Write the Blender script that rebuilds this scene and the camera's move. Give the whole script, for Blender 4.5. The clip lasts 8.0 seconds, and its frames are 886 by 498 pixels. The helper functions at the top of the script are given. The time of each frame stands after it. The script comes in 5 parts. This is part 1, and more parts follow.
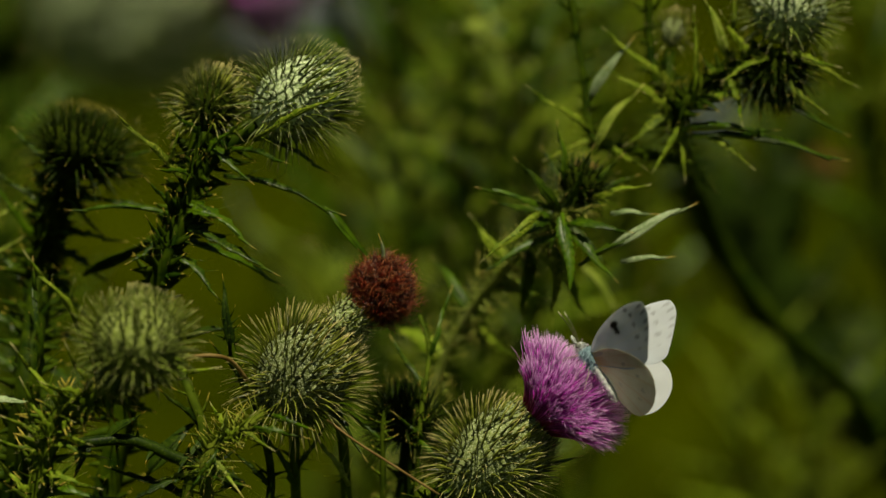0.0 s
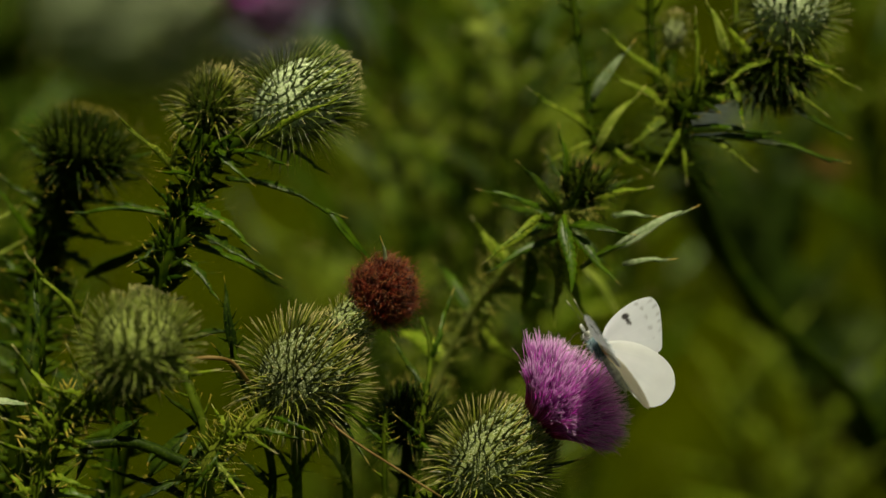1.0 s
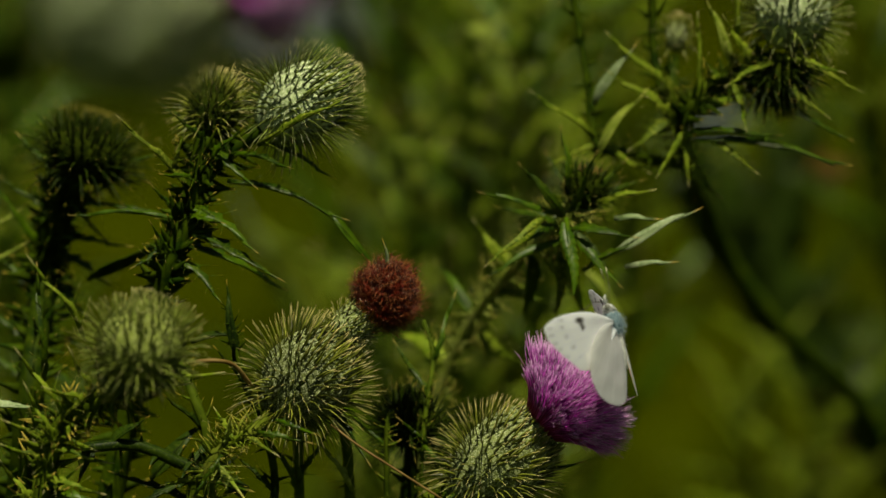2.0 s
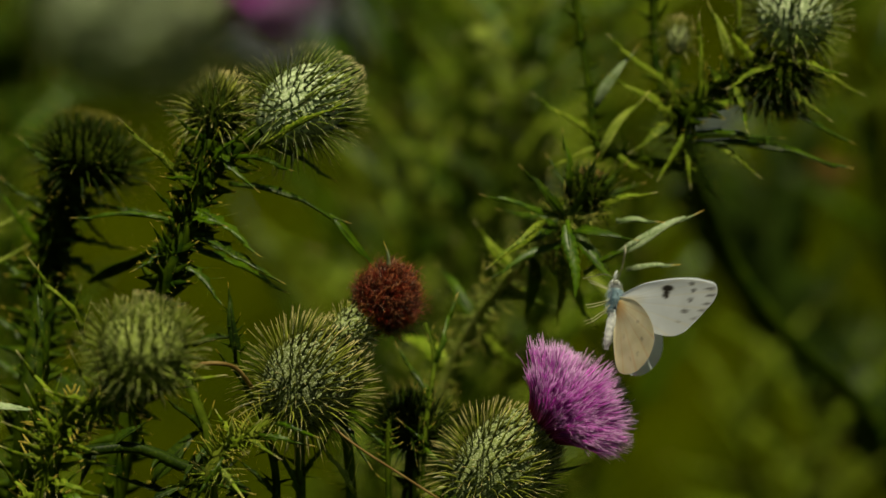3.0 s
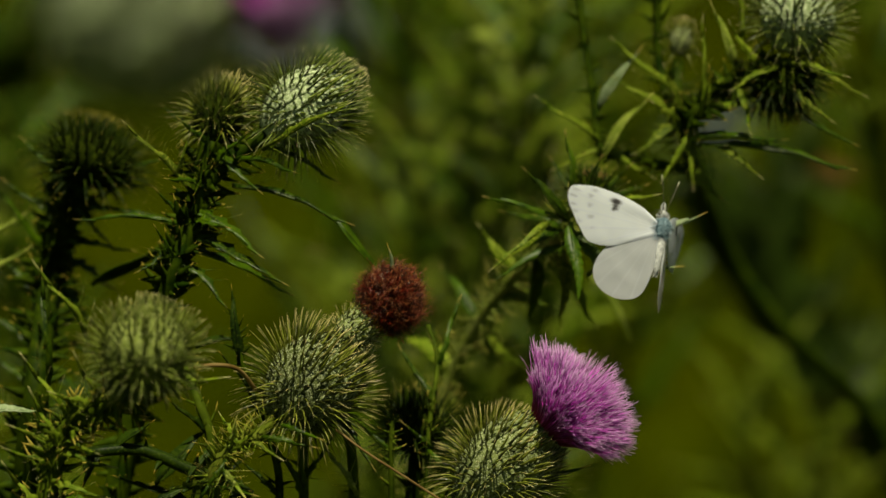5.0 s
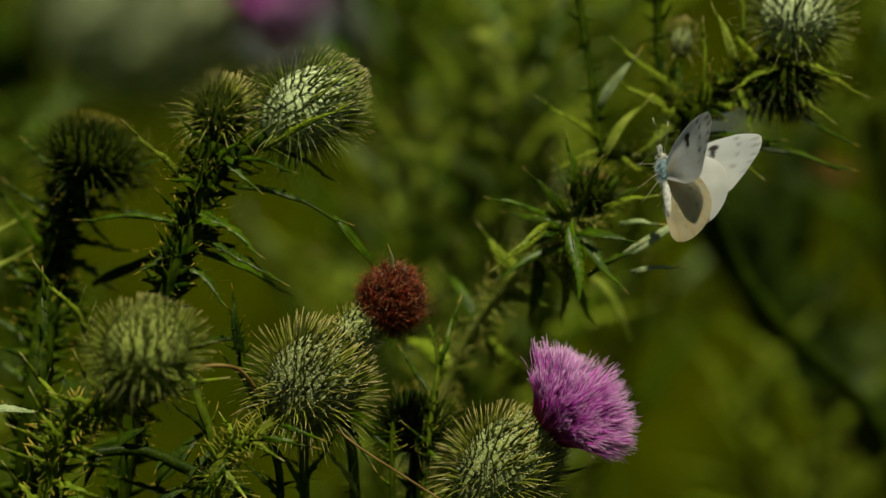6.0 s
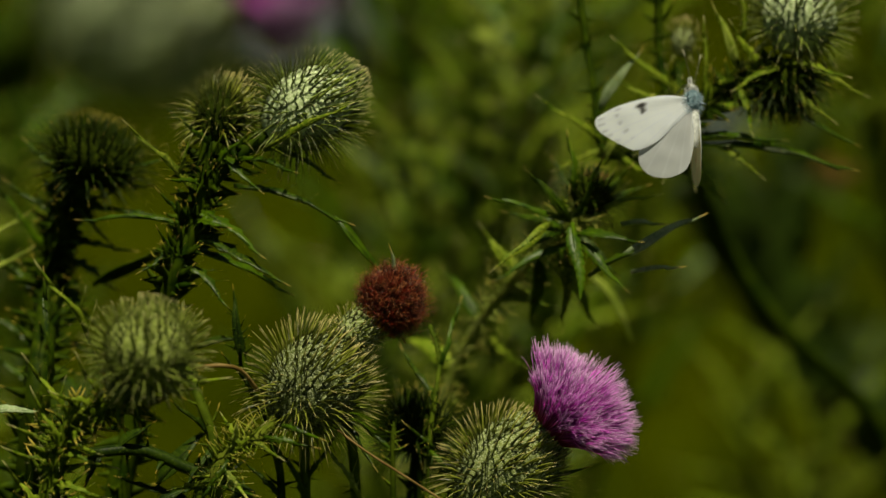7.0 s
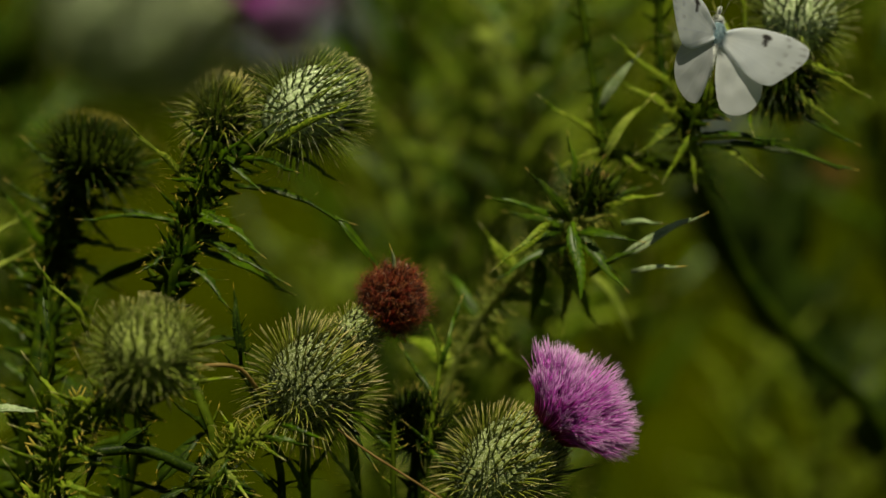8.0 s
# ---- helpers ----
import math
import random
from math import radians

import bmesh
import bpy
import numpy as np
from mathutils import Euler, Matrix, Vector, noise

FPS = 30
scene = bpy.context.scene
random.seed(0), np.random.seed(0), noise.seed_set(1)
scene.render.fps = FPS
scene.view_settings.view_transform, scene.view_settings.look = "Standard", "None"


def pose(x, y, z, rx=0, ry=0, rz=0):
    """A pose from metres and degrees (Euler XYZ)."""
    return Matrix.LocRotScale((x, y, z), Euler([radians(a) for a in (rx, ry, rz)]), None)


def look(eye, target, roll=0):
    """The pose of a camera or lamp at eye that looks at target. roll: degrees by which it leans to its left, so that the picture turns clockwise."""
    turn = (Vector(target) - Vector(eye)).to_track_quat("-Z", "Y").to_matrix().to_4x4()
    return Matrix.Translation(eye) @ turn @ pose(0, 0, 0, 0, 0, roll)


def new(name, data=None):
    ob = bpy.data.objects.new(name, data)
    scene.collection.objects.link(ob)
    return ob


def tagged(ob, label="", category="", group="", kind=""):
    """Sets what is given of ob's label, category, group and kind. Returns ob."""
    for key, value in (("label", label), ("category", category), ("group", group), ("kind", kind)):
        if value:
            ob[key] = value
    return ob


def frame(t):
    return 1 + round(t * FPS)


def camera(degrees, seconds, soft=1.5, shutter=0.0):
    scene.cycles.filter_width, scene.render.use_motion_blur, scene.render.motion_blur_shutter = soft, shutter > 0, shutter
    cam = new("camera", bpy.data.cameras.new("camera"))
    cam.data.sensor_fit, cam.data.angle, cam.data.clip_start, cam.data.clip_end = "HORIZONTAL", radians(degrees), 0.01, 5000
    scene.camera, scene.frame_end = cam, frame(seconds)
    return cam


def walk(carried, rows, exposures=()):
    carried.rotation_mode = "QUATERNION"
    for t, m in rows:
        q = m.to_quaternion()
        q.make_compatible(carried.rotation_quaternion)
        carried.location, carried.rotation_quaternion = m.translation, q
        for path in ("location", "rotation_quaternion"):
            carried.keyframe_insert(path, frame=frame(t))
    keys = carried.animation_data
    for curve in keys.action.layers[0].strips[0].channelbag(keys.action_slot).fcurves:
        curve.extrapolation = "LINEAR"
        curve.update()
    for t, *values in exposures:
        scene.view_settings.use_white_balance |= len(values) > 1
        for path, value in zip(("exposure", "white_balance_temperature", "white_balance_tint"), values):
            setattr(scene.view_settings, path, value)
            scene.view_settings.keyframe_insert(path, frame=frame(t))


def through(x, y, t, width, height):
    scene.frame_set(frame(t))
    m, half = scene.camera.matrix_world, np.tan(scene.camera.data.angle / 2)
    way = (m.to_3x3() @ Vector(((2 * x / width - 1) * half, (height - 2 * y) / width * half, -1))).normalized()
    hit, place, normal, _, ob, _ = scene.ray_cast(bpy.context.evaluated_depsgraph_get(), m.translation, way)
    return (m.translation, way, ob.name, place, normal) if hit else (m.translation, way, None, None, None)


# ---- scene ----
cam = camera(20, 8.0, 1.5)
cam.data.dof.use_dof = True
cam.data.dof.focus_distance = 0.662
cam.data.dof.aperture_fstop = 6.0

# A hand-held long lens that drifts a little to the left and upwards.
EYE = Vector((0, -0.66, 1.116))
DRIFT = [(0.0, -0.66, -0.95), (0.5, -0.58, -0.88), (1.0, -0.5, -0.73), (1.5, -0.39, -0.59), (3.0, -0.16, -0.17), (3.5, -0.08, -0.07),
         (4.0, 0, 0), (4.5, 0.08, 0.0), (6.0, 0.21, 0.06), (6.5, 0.25, 0.06), (7.0, 0.3, 0.06), (7.5, 0.33, 0.05), (8.0, 0.34, 0.0)]


def drift(a, b):
    eye = EYE + Vector((-0.00155 * a, 0.0001 * b, 0.0007 * b))
    return look(eye, eye + Vector((-0.00131 * a, 0.66, -0.116 + 0.00196 * b)))


walk(cam, [(t, drift(a, b)) for t, a, b in DRIFT], [(0, -0.25, 8100, -3), (8, -0.25, 8100, -3)])

# ---- light ----
SUN = Vector((0.04, -0.36, 1.0)).normalized()
world = bpy.data.worlds.new("sky")
scene.world = world
world.use_nodes = True
sky = world.node_tree.nodes.new("ShaderNodeTexSky")
sky.sky_type, sky.sun_disc = "NISHITA", False
sky.sun_elevation, sky.sun_rotation = math.asin(SUN.z), math.atan2(SUN.x, SUN.y)
back = world.node_tree.nodes["Background"]
back.inputs["Strength"].default_value = 0.026
world.node_tree.links.new(sky.outputs[0], back.inputs["Color"])
sun = new("sun", bpy.data.lights.new("sun", "SUN"))
sun.data.energy, sun.data.angle, sun.data.color = 5.0, radians(0.5), (1, 0.95, 0.86)
sun.matrix_world = look(SUN * 20, (0, 0, 0))


# ---- materials ----
def paint(name, low, high, scale=200, rough=0.6, tip=None, tip_at=0.6, through=0.0, bump=0.0, spec=0.3, sheen=0.0, fine=None, root=None, vary=(0.65, 1.3)):
    """Mottled surface; tip: the colour towards the point of a spine or thread; root: at its foot."""
    m = bpy.data.materials.new(name)
    m.use_nodes = True
    n, l = m.node_tree.nodes, m.node_tree.links
    b = n["Principled BSDF"]
    b.inputs["Roughness"].default_value = rough
    b.inputs["Specular IOR Level"].default_value = spec
    b.inputs["Sheen Weight"].default_value = sheen
    co = n.new("ShaderNodeTexCoord")
    tex = n.new("ShaderNodeTexNoise")
    tex.inputs["Scale"].default_value, tex.inputs["Detail"].default_value = scale, 6
    l.new(co.outputs["Object"], tex.inputs["Vector"])
    ramp = n.new("ShaderNodeValToRGB")
    ramp.color_ramp.elements[0].position, ramp.color_ramp.elements[1].position = 0.35, 0.68
    ramp.color_ramp.elements[0].color, ramp.color_ramp.elements[1].color = (*low, 1), (*high, 1)
    l.new(tex.outputs["Fac"], ramp.inputs["Fac"])
    out = ramp.outputs["Color"]
    geo = n.new("ShaderNodeNewGeometry")
    tone = n.new("ShaderNodeHueSaturation")
    rnd = n.new("ShaderNodeMapRange")
    rnd.inputs["To Min"].default_value, rnd.inputs["To Max"].default_value = vary
    info = n.new("ShaderNodeObjectInfo")
    both, wrap = n.new("ShaderNodeMath"), n.new("ShaderNodeMath")
    wrap.operation = "FRACT"
    l.new(geo.outputs["Random Per Island"], both.inputs[0])
    l.new(info.outputs["Random"], both.inputs[1])
    l.new(both.outputs[0], wrap.inputs[0])
    l.new(wrap.outputs[0], rnd.inputs["Value"])
    l.new(rnd.outputs[0], tone.inputs["Value"])
    l.new(out, tone.inputs["Color"])
    out = tone.outputs["Color"]
    if fine:
        f = n.new("ShaderNodeTexNoise")
        f.inputs["Scale"].default_value, f.inputs["Detail"].default_value = fine[0], 4
        l.new(co.outputs["Object"], f.inputs["Vector"])
        fr = n.new("ShaderNodeMapRange")
        fr.inputs["From Min"].default_value, fr.inputs["From Max"].default_value = 0.5, 0.7
        l.new(f.outputs["Fac"], fr.inputs["Value"])
        mx = n.new("ShaderNodeMix")
        mx.data_type = "RGBA"
        mx.inputs["B"].default_value = (*fine[1], 1)
        l.new(fr.outputs[0], mx.inputs["Factor"])
        l.new(out, mx.inputs["A"])
        out = mx.outputs["Result"]
    if root:
        at = n.new("ShaderNodeAttribute")
        at.attribute_name = "tip"
        mr = n.new("ShaderNodeMapRange")
        mr.inputs["From Min"].default_value, mr.inputs["From Max"].default_value = 0.4, 0.1
        l.new(at.outputs["Fac"], mr.inputs["Value"])
        mx = n.new("ShaderNodeMix")
        mx.data_type = "RGBA"
        mx.inputs["B"].default_value = (*root, 1)
        l.new(mr.outputs[0], mx.inputs["Factor"])
        l.new(out, mx.inputs["A"])
        out = mx.outputs["Result"]
    if tip:
        at = n.new("ShaderNodeAttribute")
        at.attribute_name = "tip"
        mr = n.new("ShaderNodeMapRange")
        mr.inputs["From Min"].default_value, mr.inputs["From Max"].default_value = tip_at, 1.0
        l.new(at.outputs["Fac"], mr.inputs["Value"])
        mx = n.new("ShaderNodeMix")
        mx.data_type = "RGBA"
        mx.inputs["B"].default_value = (*tip, 1)
        l.new(mr.outputs[0], mx.inputs["Factor"])
        l.new(out, mx.inputs["A"])
        out = mx.outputs["Result"]
    l.new(out, b.inputs["Base Color"])
    if bump:
        bp = n.new("ShaderNodeBump")
        bp.inputs["Strength"].default_value, bp.inputs["Distance"].default_value = bump, 0.0005
        l.new(tex.outputs["Fac"], bp.inputs["Height"])
        l.new(bp.outputs[0], b.inputs["Normal"])
    if through:
        tr = n.new("ShaderNodeBsdfTranslucent")
        l.new(out, tr.inputs["Color"])
        sh = n.new("ShaderNodeMixShader")
        sh.inputs[0].default_value = through
        l.new(b.outputs[0], sh.inputs[1])
        l.new(tr.outputs[0], sh.inputs[2])
        l.new(sh.outputs[0], n["Material Output"].inputs["Surface"])
    return m


SCALES = paint("woolly_scales", (0.035, 0.052, 0.008), (0.2, 0.24, 0.08), 700, 0.85, bump=1.0, fine=(2600, (0.58, 0.64, 0.38)), spec=0.1, vary=(0.35, 1.6))
SCALES_GREEN = paint("green_woolly_scales", (0.04, 0.062, 0.006), (0.18, 0.22, 0.045), 700, 0.85, bump=1.0, fine=(2600, (0.5, 0.55, 0.22)), spec=0.1, vary=(0.35, 1.6))
SILVER = paint("silvery_scales", (0.1, 0.15, 0.045), (0.44, 0.53, 0.29), 700, 0.85, bump=1.0, fine=(2600, (0.88, 0.94, 0.66)), spec=0.1, vary=(0.4, 1.5))
# Darkened below the other scales: shade on the half-grown heads is put into colour.
SCALES_SHADED = paint("shaded_dull_scales", (0.008, 0.016, 0.001), (0.035, 0.05, 0.004), 500, 0.9, bump=0.6, spec=0.03)
BRACT = paint("bract_spine", (0.045, 0.06, 0.004), (0.23, 0.25, 0.04), 300, 0.35, tip=(0.85, 0.7, 0.3), tip_at=0.66, spec=0.4, vary=(0.22, 1.9))
BRACT_SILVER = paint("silvery_bract", (0.04, 0.062, 0.005), (0.2, 0.25, 0.05), 300, 0.4, tip=(0.8, 0.7, 0.34), tip_at=0.76, spec=0.3, vary=(0.25, 1.9))
BRACT_PALE = paint("pale_bract", (0.07, 0.1, 0.01), (0.25, 0.3, 0.065), 300, 0.5, tip=(0.66, 0.58, 0.26), tip_at=0.8, spec=0.2, vary=(0.35, 1.6))
# Spines of the half-grown heads, with shade worked into their dark green.
BRACT_SHADED = paint("shaded_young_bract", (0.009, 0.022, 0.001), (0.034, 0.055, 0.004), 300, 0.45, tip=(0.5, 0.4, 0.08), tip_at=0.78, root=(0.03, 0.045, 0.005), spec=0.15)
LEAF = paint("thistle_leaf", (0.015, 0.046, 0.001), (0.058, 0.12, 0.003), 160, 0.4, tip=(0.78, 0.55, 0.16), tip_at=0.7, through=0.18, bump=0.5, fine=(1500, (0.1, 0.15, 0.008)), spec=0.28, vary=(0.45, 1.4))
# Lighter copy of the leaf: sunlight on it is put into its colour.
LEAF_MID = paint("sunlit_leaf", (0.05, 0.1, 0.004), (0.17, 0.235, 0.02), 160, 0.5, tip=(0.88, 0.76, 0.4), tip_at=0.7, through=0.2, bump=0.5, fine=(1500, (0.34, 0.38, 0.05)), spec=0.1, vary=(0.55, 1.65))
LEAF_PALE = paint("pale_leaf", (0.12, 0.19, 0.012), (0.3, 0.37, 0.06), 160, 0.5, tip=(0.85, 0.72, 0.24), tip_at=0.5, through=0.15, bump=0.5, fine=(1500, (0.46, 0.5, 0.14)), spec=0.1)
LEAF_SILVER = paint("silvery_leaf", (0.13, 0.2, 0.07), (0.3, 0.38, 0.2), 160, 0.5, tip=(0.8, 0.5, 0.1), tip_at=0.6, through=0.1, bump=0.5, fine=(1500, (0.42, 0.48, 0.3)), spec=0.15)
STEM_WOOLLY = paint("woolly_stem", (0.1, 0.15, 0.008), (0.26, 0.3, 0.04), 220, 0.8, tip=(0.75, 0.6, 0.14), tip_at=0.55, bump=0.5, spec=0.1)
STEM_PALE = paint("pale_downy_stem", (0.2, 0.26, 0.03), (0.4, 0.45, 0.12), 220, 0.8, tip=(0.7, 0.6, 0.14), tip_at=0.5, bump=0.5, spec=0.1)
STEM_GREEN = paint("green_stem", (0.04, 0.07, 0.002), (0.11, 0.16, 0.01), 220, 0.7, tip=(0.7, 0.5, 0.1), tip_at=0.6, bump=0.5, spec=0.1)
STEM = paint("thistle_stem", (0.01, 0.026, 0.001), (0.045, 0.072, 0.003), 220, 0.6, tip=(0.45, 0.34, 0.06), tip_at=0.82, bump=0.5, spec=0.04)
# Darker copy of the thistle leaf, with shade put into its green.
LEAF_SHADED = paint("shaded_thistle_leaf", (0.008, 0.022, 0.001), (0.03, 0.06, 0.002), 160, 0.5, tip=(0.6, 0.4, 0.06), tip_at=0.7, through=0.08, bump=0.5, fine=(1500, (0.05, 0.08, 0.006)), spec=0.15, vary=(0.5, 1.3))
STRAW = paint("dry_straw", (0.22, 0.13, 0.03), (0.4, 0.27, 0.09), 200, 0.7, bump=0.4)
PURPLE = paint("purple_floret", (0.42, 0.025, 0.4), (0.9, 0.19, 0.86), 260, 0.35, tip=(0.95, 0.68, 0.98), tip_at=0.72, through=0.42, root=(0.5, 0.012, 0.09), vary=(0.25, 1.8), spec=0.35)
BROWN = paint("withered_floret", (0.01, 0.001, 0.0012), (0.15, 0.012, 0.005), 400, 0.28, tip=(0.55, 0.2, 0.07), tip_at=0.88, root=(0.55, 0.28, 0.02), spec=0.5, vary=(0.25, 2.4))
GRASS = paint("grass", (0.02, 0.032, 0.001), (0.047, 0.059, 0.0015), 3, 0.6, through=0.2, spec=0.0)
SOIL = paint("meadow_ground", (0.018, 0.025, 0.001), (0.045, 0.054, 0.0015), 0.8, 0.9, fine=(6, (0.031, 0.048, 0.002)), spec=0.0)
DEAD = paint("dead_leaf", (0.06, 0.034, 0.002), (0.14, 0.078, 0.008), 120, 0.8, through=0.2, bump=0.4)
STONE = paint("grey_stone", (0.045, 0.06, 0.056), (0.085, 0.105, 0.1), 4, 0.9, bump=0.5)


# ---- shapes ----
class Shape:
    """Points, faces and the share of the way to the tip, gathered for one mesh."""

    def __init__(self):
        self.v, self.f, self.t, self.m = [], [], [], []

    def add(self, verts, faces, tips, mat=0):
        o = len(self.v)
        self.v += [tuple(p) for p in verts]
        self.f += [tuple(i + o for i in f) for f in faces]
        self.t += list(tips)
        self.m += [mat] * len(faces)

    def tube(self, pts, radii, sides=6, tips=None, flat=1.0, hint=(0.3, 0.2, 0.9), ridge=0.0, mat=0):
        pts = [Vector(p) for p in pts]
        n = len(pts)
        tips = tips or [i / (n - 1) for i in range(n)]
        verts, tt, ring = [], [], []
        for i, p in enumerate(pts):
            d = (pts[min(i + 1, n - 1)] - pts[max(i - 1, 0)]).normalized()
            a = d.cross(Vector(hint))
            a = a.normalized() if a.length > 1e-6 else d.orthogonal().normalized()
            b = a.cross(d).normalized()
            for k in range(sides):
                w = 2 * math.pi * k / sides
                r = radii[i] * (1 + ridge * (-1) ** k)
                verts.append(p + a * (math.cos(w) * r) + b * (math.sin(w) * r * flat))
                tt.append(tips[i])
        faces = []
        for i in range(n - 1):
            for k in range(sides):
                j = (k + 1) % sides
                faces.append((i * sides + k, i * sides + j, (i + 1) * sides + j, (i + 1) * sides + k))
        faces += [tuple(range(sides))[::-1], tuple((n - 1) * sides + k for k in range(sides))]
        self.add(verts, faces, tt, mat)

    def spike(self, base, way, length, width, bend=None, lo=0.0, sides=4, flat=1.0, hint=(0.3, 0.2, 0.9)):
        base, way = Vector(base), Vector(way).normalized()
        bend = Vector(bend) if bend is not None else Vector((0, 0, 0))
        pts = [base + way * (length * s) + bend * (length * s * s) for s in (0, 0.35, 0.7, 1)]
        self.tube(pts, [width, width * 0.7, width * 0.32, width * 0.04], sides, [lo, lo + (1 - lo) * 0.35, lo + (1 - lo) * 0.7, 1], flat, hint)


def part(name, shape, materials, parent=None, label="", kind=""):
    me = bpy.data.meshes.new(name)
    me.from_pydata(shape.v, [], shape.f)
    at = me.attributes.new("tip", "FLOAT", "POINT")
    at.data.foreach_set("value", shape.t)
    for m in materials if isinstance(materials, (list, tuple)) else [materials]:
        me.materials.append(m)
    me.polygons.foreach_set("material_index", shape.m)
    me.polygons.foreach_set("use_smooth", [True] * len(shape.f))
    me.update()
    ob = new(name, me)
    if parent:
        ob.parent = parent
    return tagged(ob, label, kind=kind)


def glide(points, n):
    """n + 1 places along a smooth curve through the points."""
    p = [Vector(q) for q in points]
    p = [p[0] * 2 - p[1], *p, p[-1] * 2 - p[-2]]
    out = []
    for i in range(n + 1):
        s = min(i / n * (len(p) - 3), len(p) - 3 - 1e-6)
        k, u = int(s), s - int(s)
        a, b, c, d = p[k:k + 4]
        out.append(0.5 * (2 * b + (c - a) * u + (2 * a - 5 * b + 4 * c - d) * u * u + (3 * b - a - 3 * c + d) * u ** 3))
    return out


def basis(way):
    w = Vector(way).normalized()
    a = w.orthogonal().normalized()
    return w, a, w.cross(a)


# ---- thistles ----
def plant(label, category="thistle", group=""):
    return tagged(new("thistle_plant"), label, category, group)


def stem(owner, points, r0, r1, teeth=1.0, tooth=0.006, seed=0, name="stem", material=None, fat=0.15):
    rng = random.Random(seed)
    length = sum((Vector(a) - Vector(b)).length for a, b in zip(points, points[1:]))
    n = max(6, int(length / 0.004))
    way = glide(points, n)
    s = Shape()
    s.tube(way, [r0 + (r1 - r0) * i / n for i in range(n + 1)], 10, [0] * (n + 1), ridge=0.12)
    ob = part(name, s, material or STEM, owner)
    if teeth:
        s = Shape()
        for side in range(4):
            i = 1 + rng.random()
            while i < n - 1:
                p = way[int(i)]
                d = (way[int(i) + 1] - way[int(i)]).normalized()
                _, a, b = basis(d)
                w = side * math.pi / 2 + rng.uniform(-0.4, 0.4) + i * 0.05
                out = (a * math.cos(w) + b * math.sin(w))
                k = tooth * rng.uniform(0.5, 1.4)
                s.spike(p + out * r1 * 0.6, out + d * rng.uniform(-0.3, 0.9), k, k * fat, d * rng.uniform(-0.3, 0.4), 0.0, 4, 0.3, out.cross(d))
                i += rng.uniform(0.7, 2.0) / teeth
        part("stem_spines", s, material or STEM, ob, kind="stuff")
    return ob


def leaf(owner, base, tip, width, up=(0, -0.4, 1), bend=0.1, lobes=4, spine=0.005, seed=0, name="leaf", material=None, fold=0.35, cut=0.7):
    rng = random.Random(seed)
    base, tip = Vector(base), Vector(tip)
    L = tip - base
    length = L.length
    d = L.normalized()
    side = d.cross(Vector(up)).normalized()
    u = side.cross(d)
    sag = u * (bend * length)
    n = lobes * 6
    top, bot, tips = [], [], []
    s = Shape()
    spikes = []
    ph = rng.uniform(0, 0.3)
    for i in range(n + 1):
        q = i / n
        c = base + L * q + sag * (4 * q * (1 - q)) + side * (length * 0.03 * math.sin(q * 5 + seed))
        env = width * (min(1, q * 3 + 0.3)) * (1 - q ** 1.6) ** 0.9 + 0.0003
        for sg in (-1, 1):
            w = (q * lobes + ph + 0.15 * sg) % 1.0
            k = (1 - cut + cut * (w ** 1.5 if w < 0.75 else (1 - w) / 0.25 * 0.65)) if lobes > 1 else 1.0
            half = env * k
            e = c + side * (sg * half) + u * (half * fold) + d * (half * 0.35)
            if sg < 0:
                left = e
            else:
                right = e
            if lobes > 1 and 0.62 < w < 0.80 and q < 0.93:
                spikes.append((e, side * sg + d * 0.8 + u * rng.uniform(-0.1, 0.8), spine * rng.uniform(0.6, 1.3) * (0.5 + 0.5 * (1 - q))))
        th = u * 0.00018
        top += [left + th, (c + u * -half * 0.1) + th, right + th]
        bot += [left - th, (c + u * -half * 0.1) - th * 3, right - th]
        tips += [0, 0, 0]
    v = top + bot
    m = 3 * (n + 1)
    faces = []
    for i in range(n):
        for j in (0, 1):
            a = 3 * i + j
            faces.append((a, a + 1, a + 4, a + 3))
            faces.append((m + a + 3, m + a + 4, m + a + 1, m + a))
        a = 3 * i
        faces.append((a + 3, m + a + 3, m + a, a))
        faces.append((a + 2, m + a + 2, m + a + 5, a + 5))
    s.add(v, faces, tips + tips)
    s.tube([base - d * 0.001, base + L * 0.3 + sag * 0.84, base + L * 0.7 + sag * 0.84, tip], [0.0007, 0.0006, 0.0004, 0.0002], 5, [0, 0, 0, 0.3], hint=u)
    for e, w, k in spikes:
        s.spike(e - w.normalized() * k * 0.2, w, k * 1.2, k * 0.026, None, 0.2, 4)
    s.spike(tip - d * 0.001, d, spine * 1.3, spine * 0.1, None, 0.3, 4)
    return part(name, s, material or LEAF, owner)


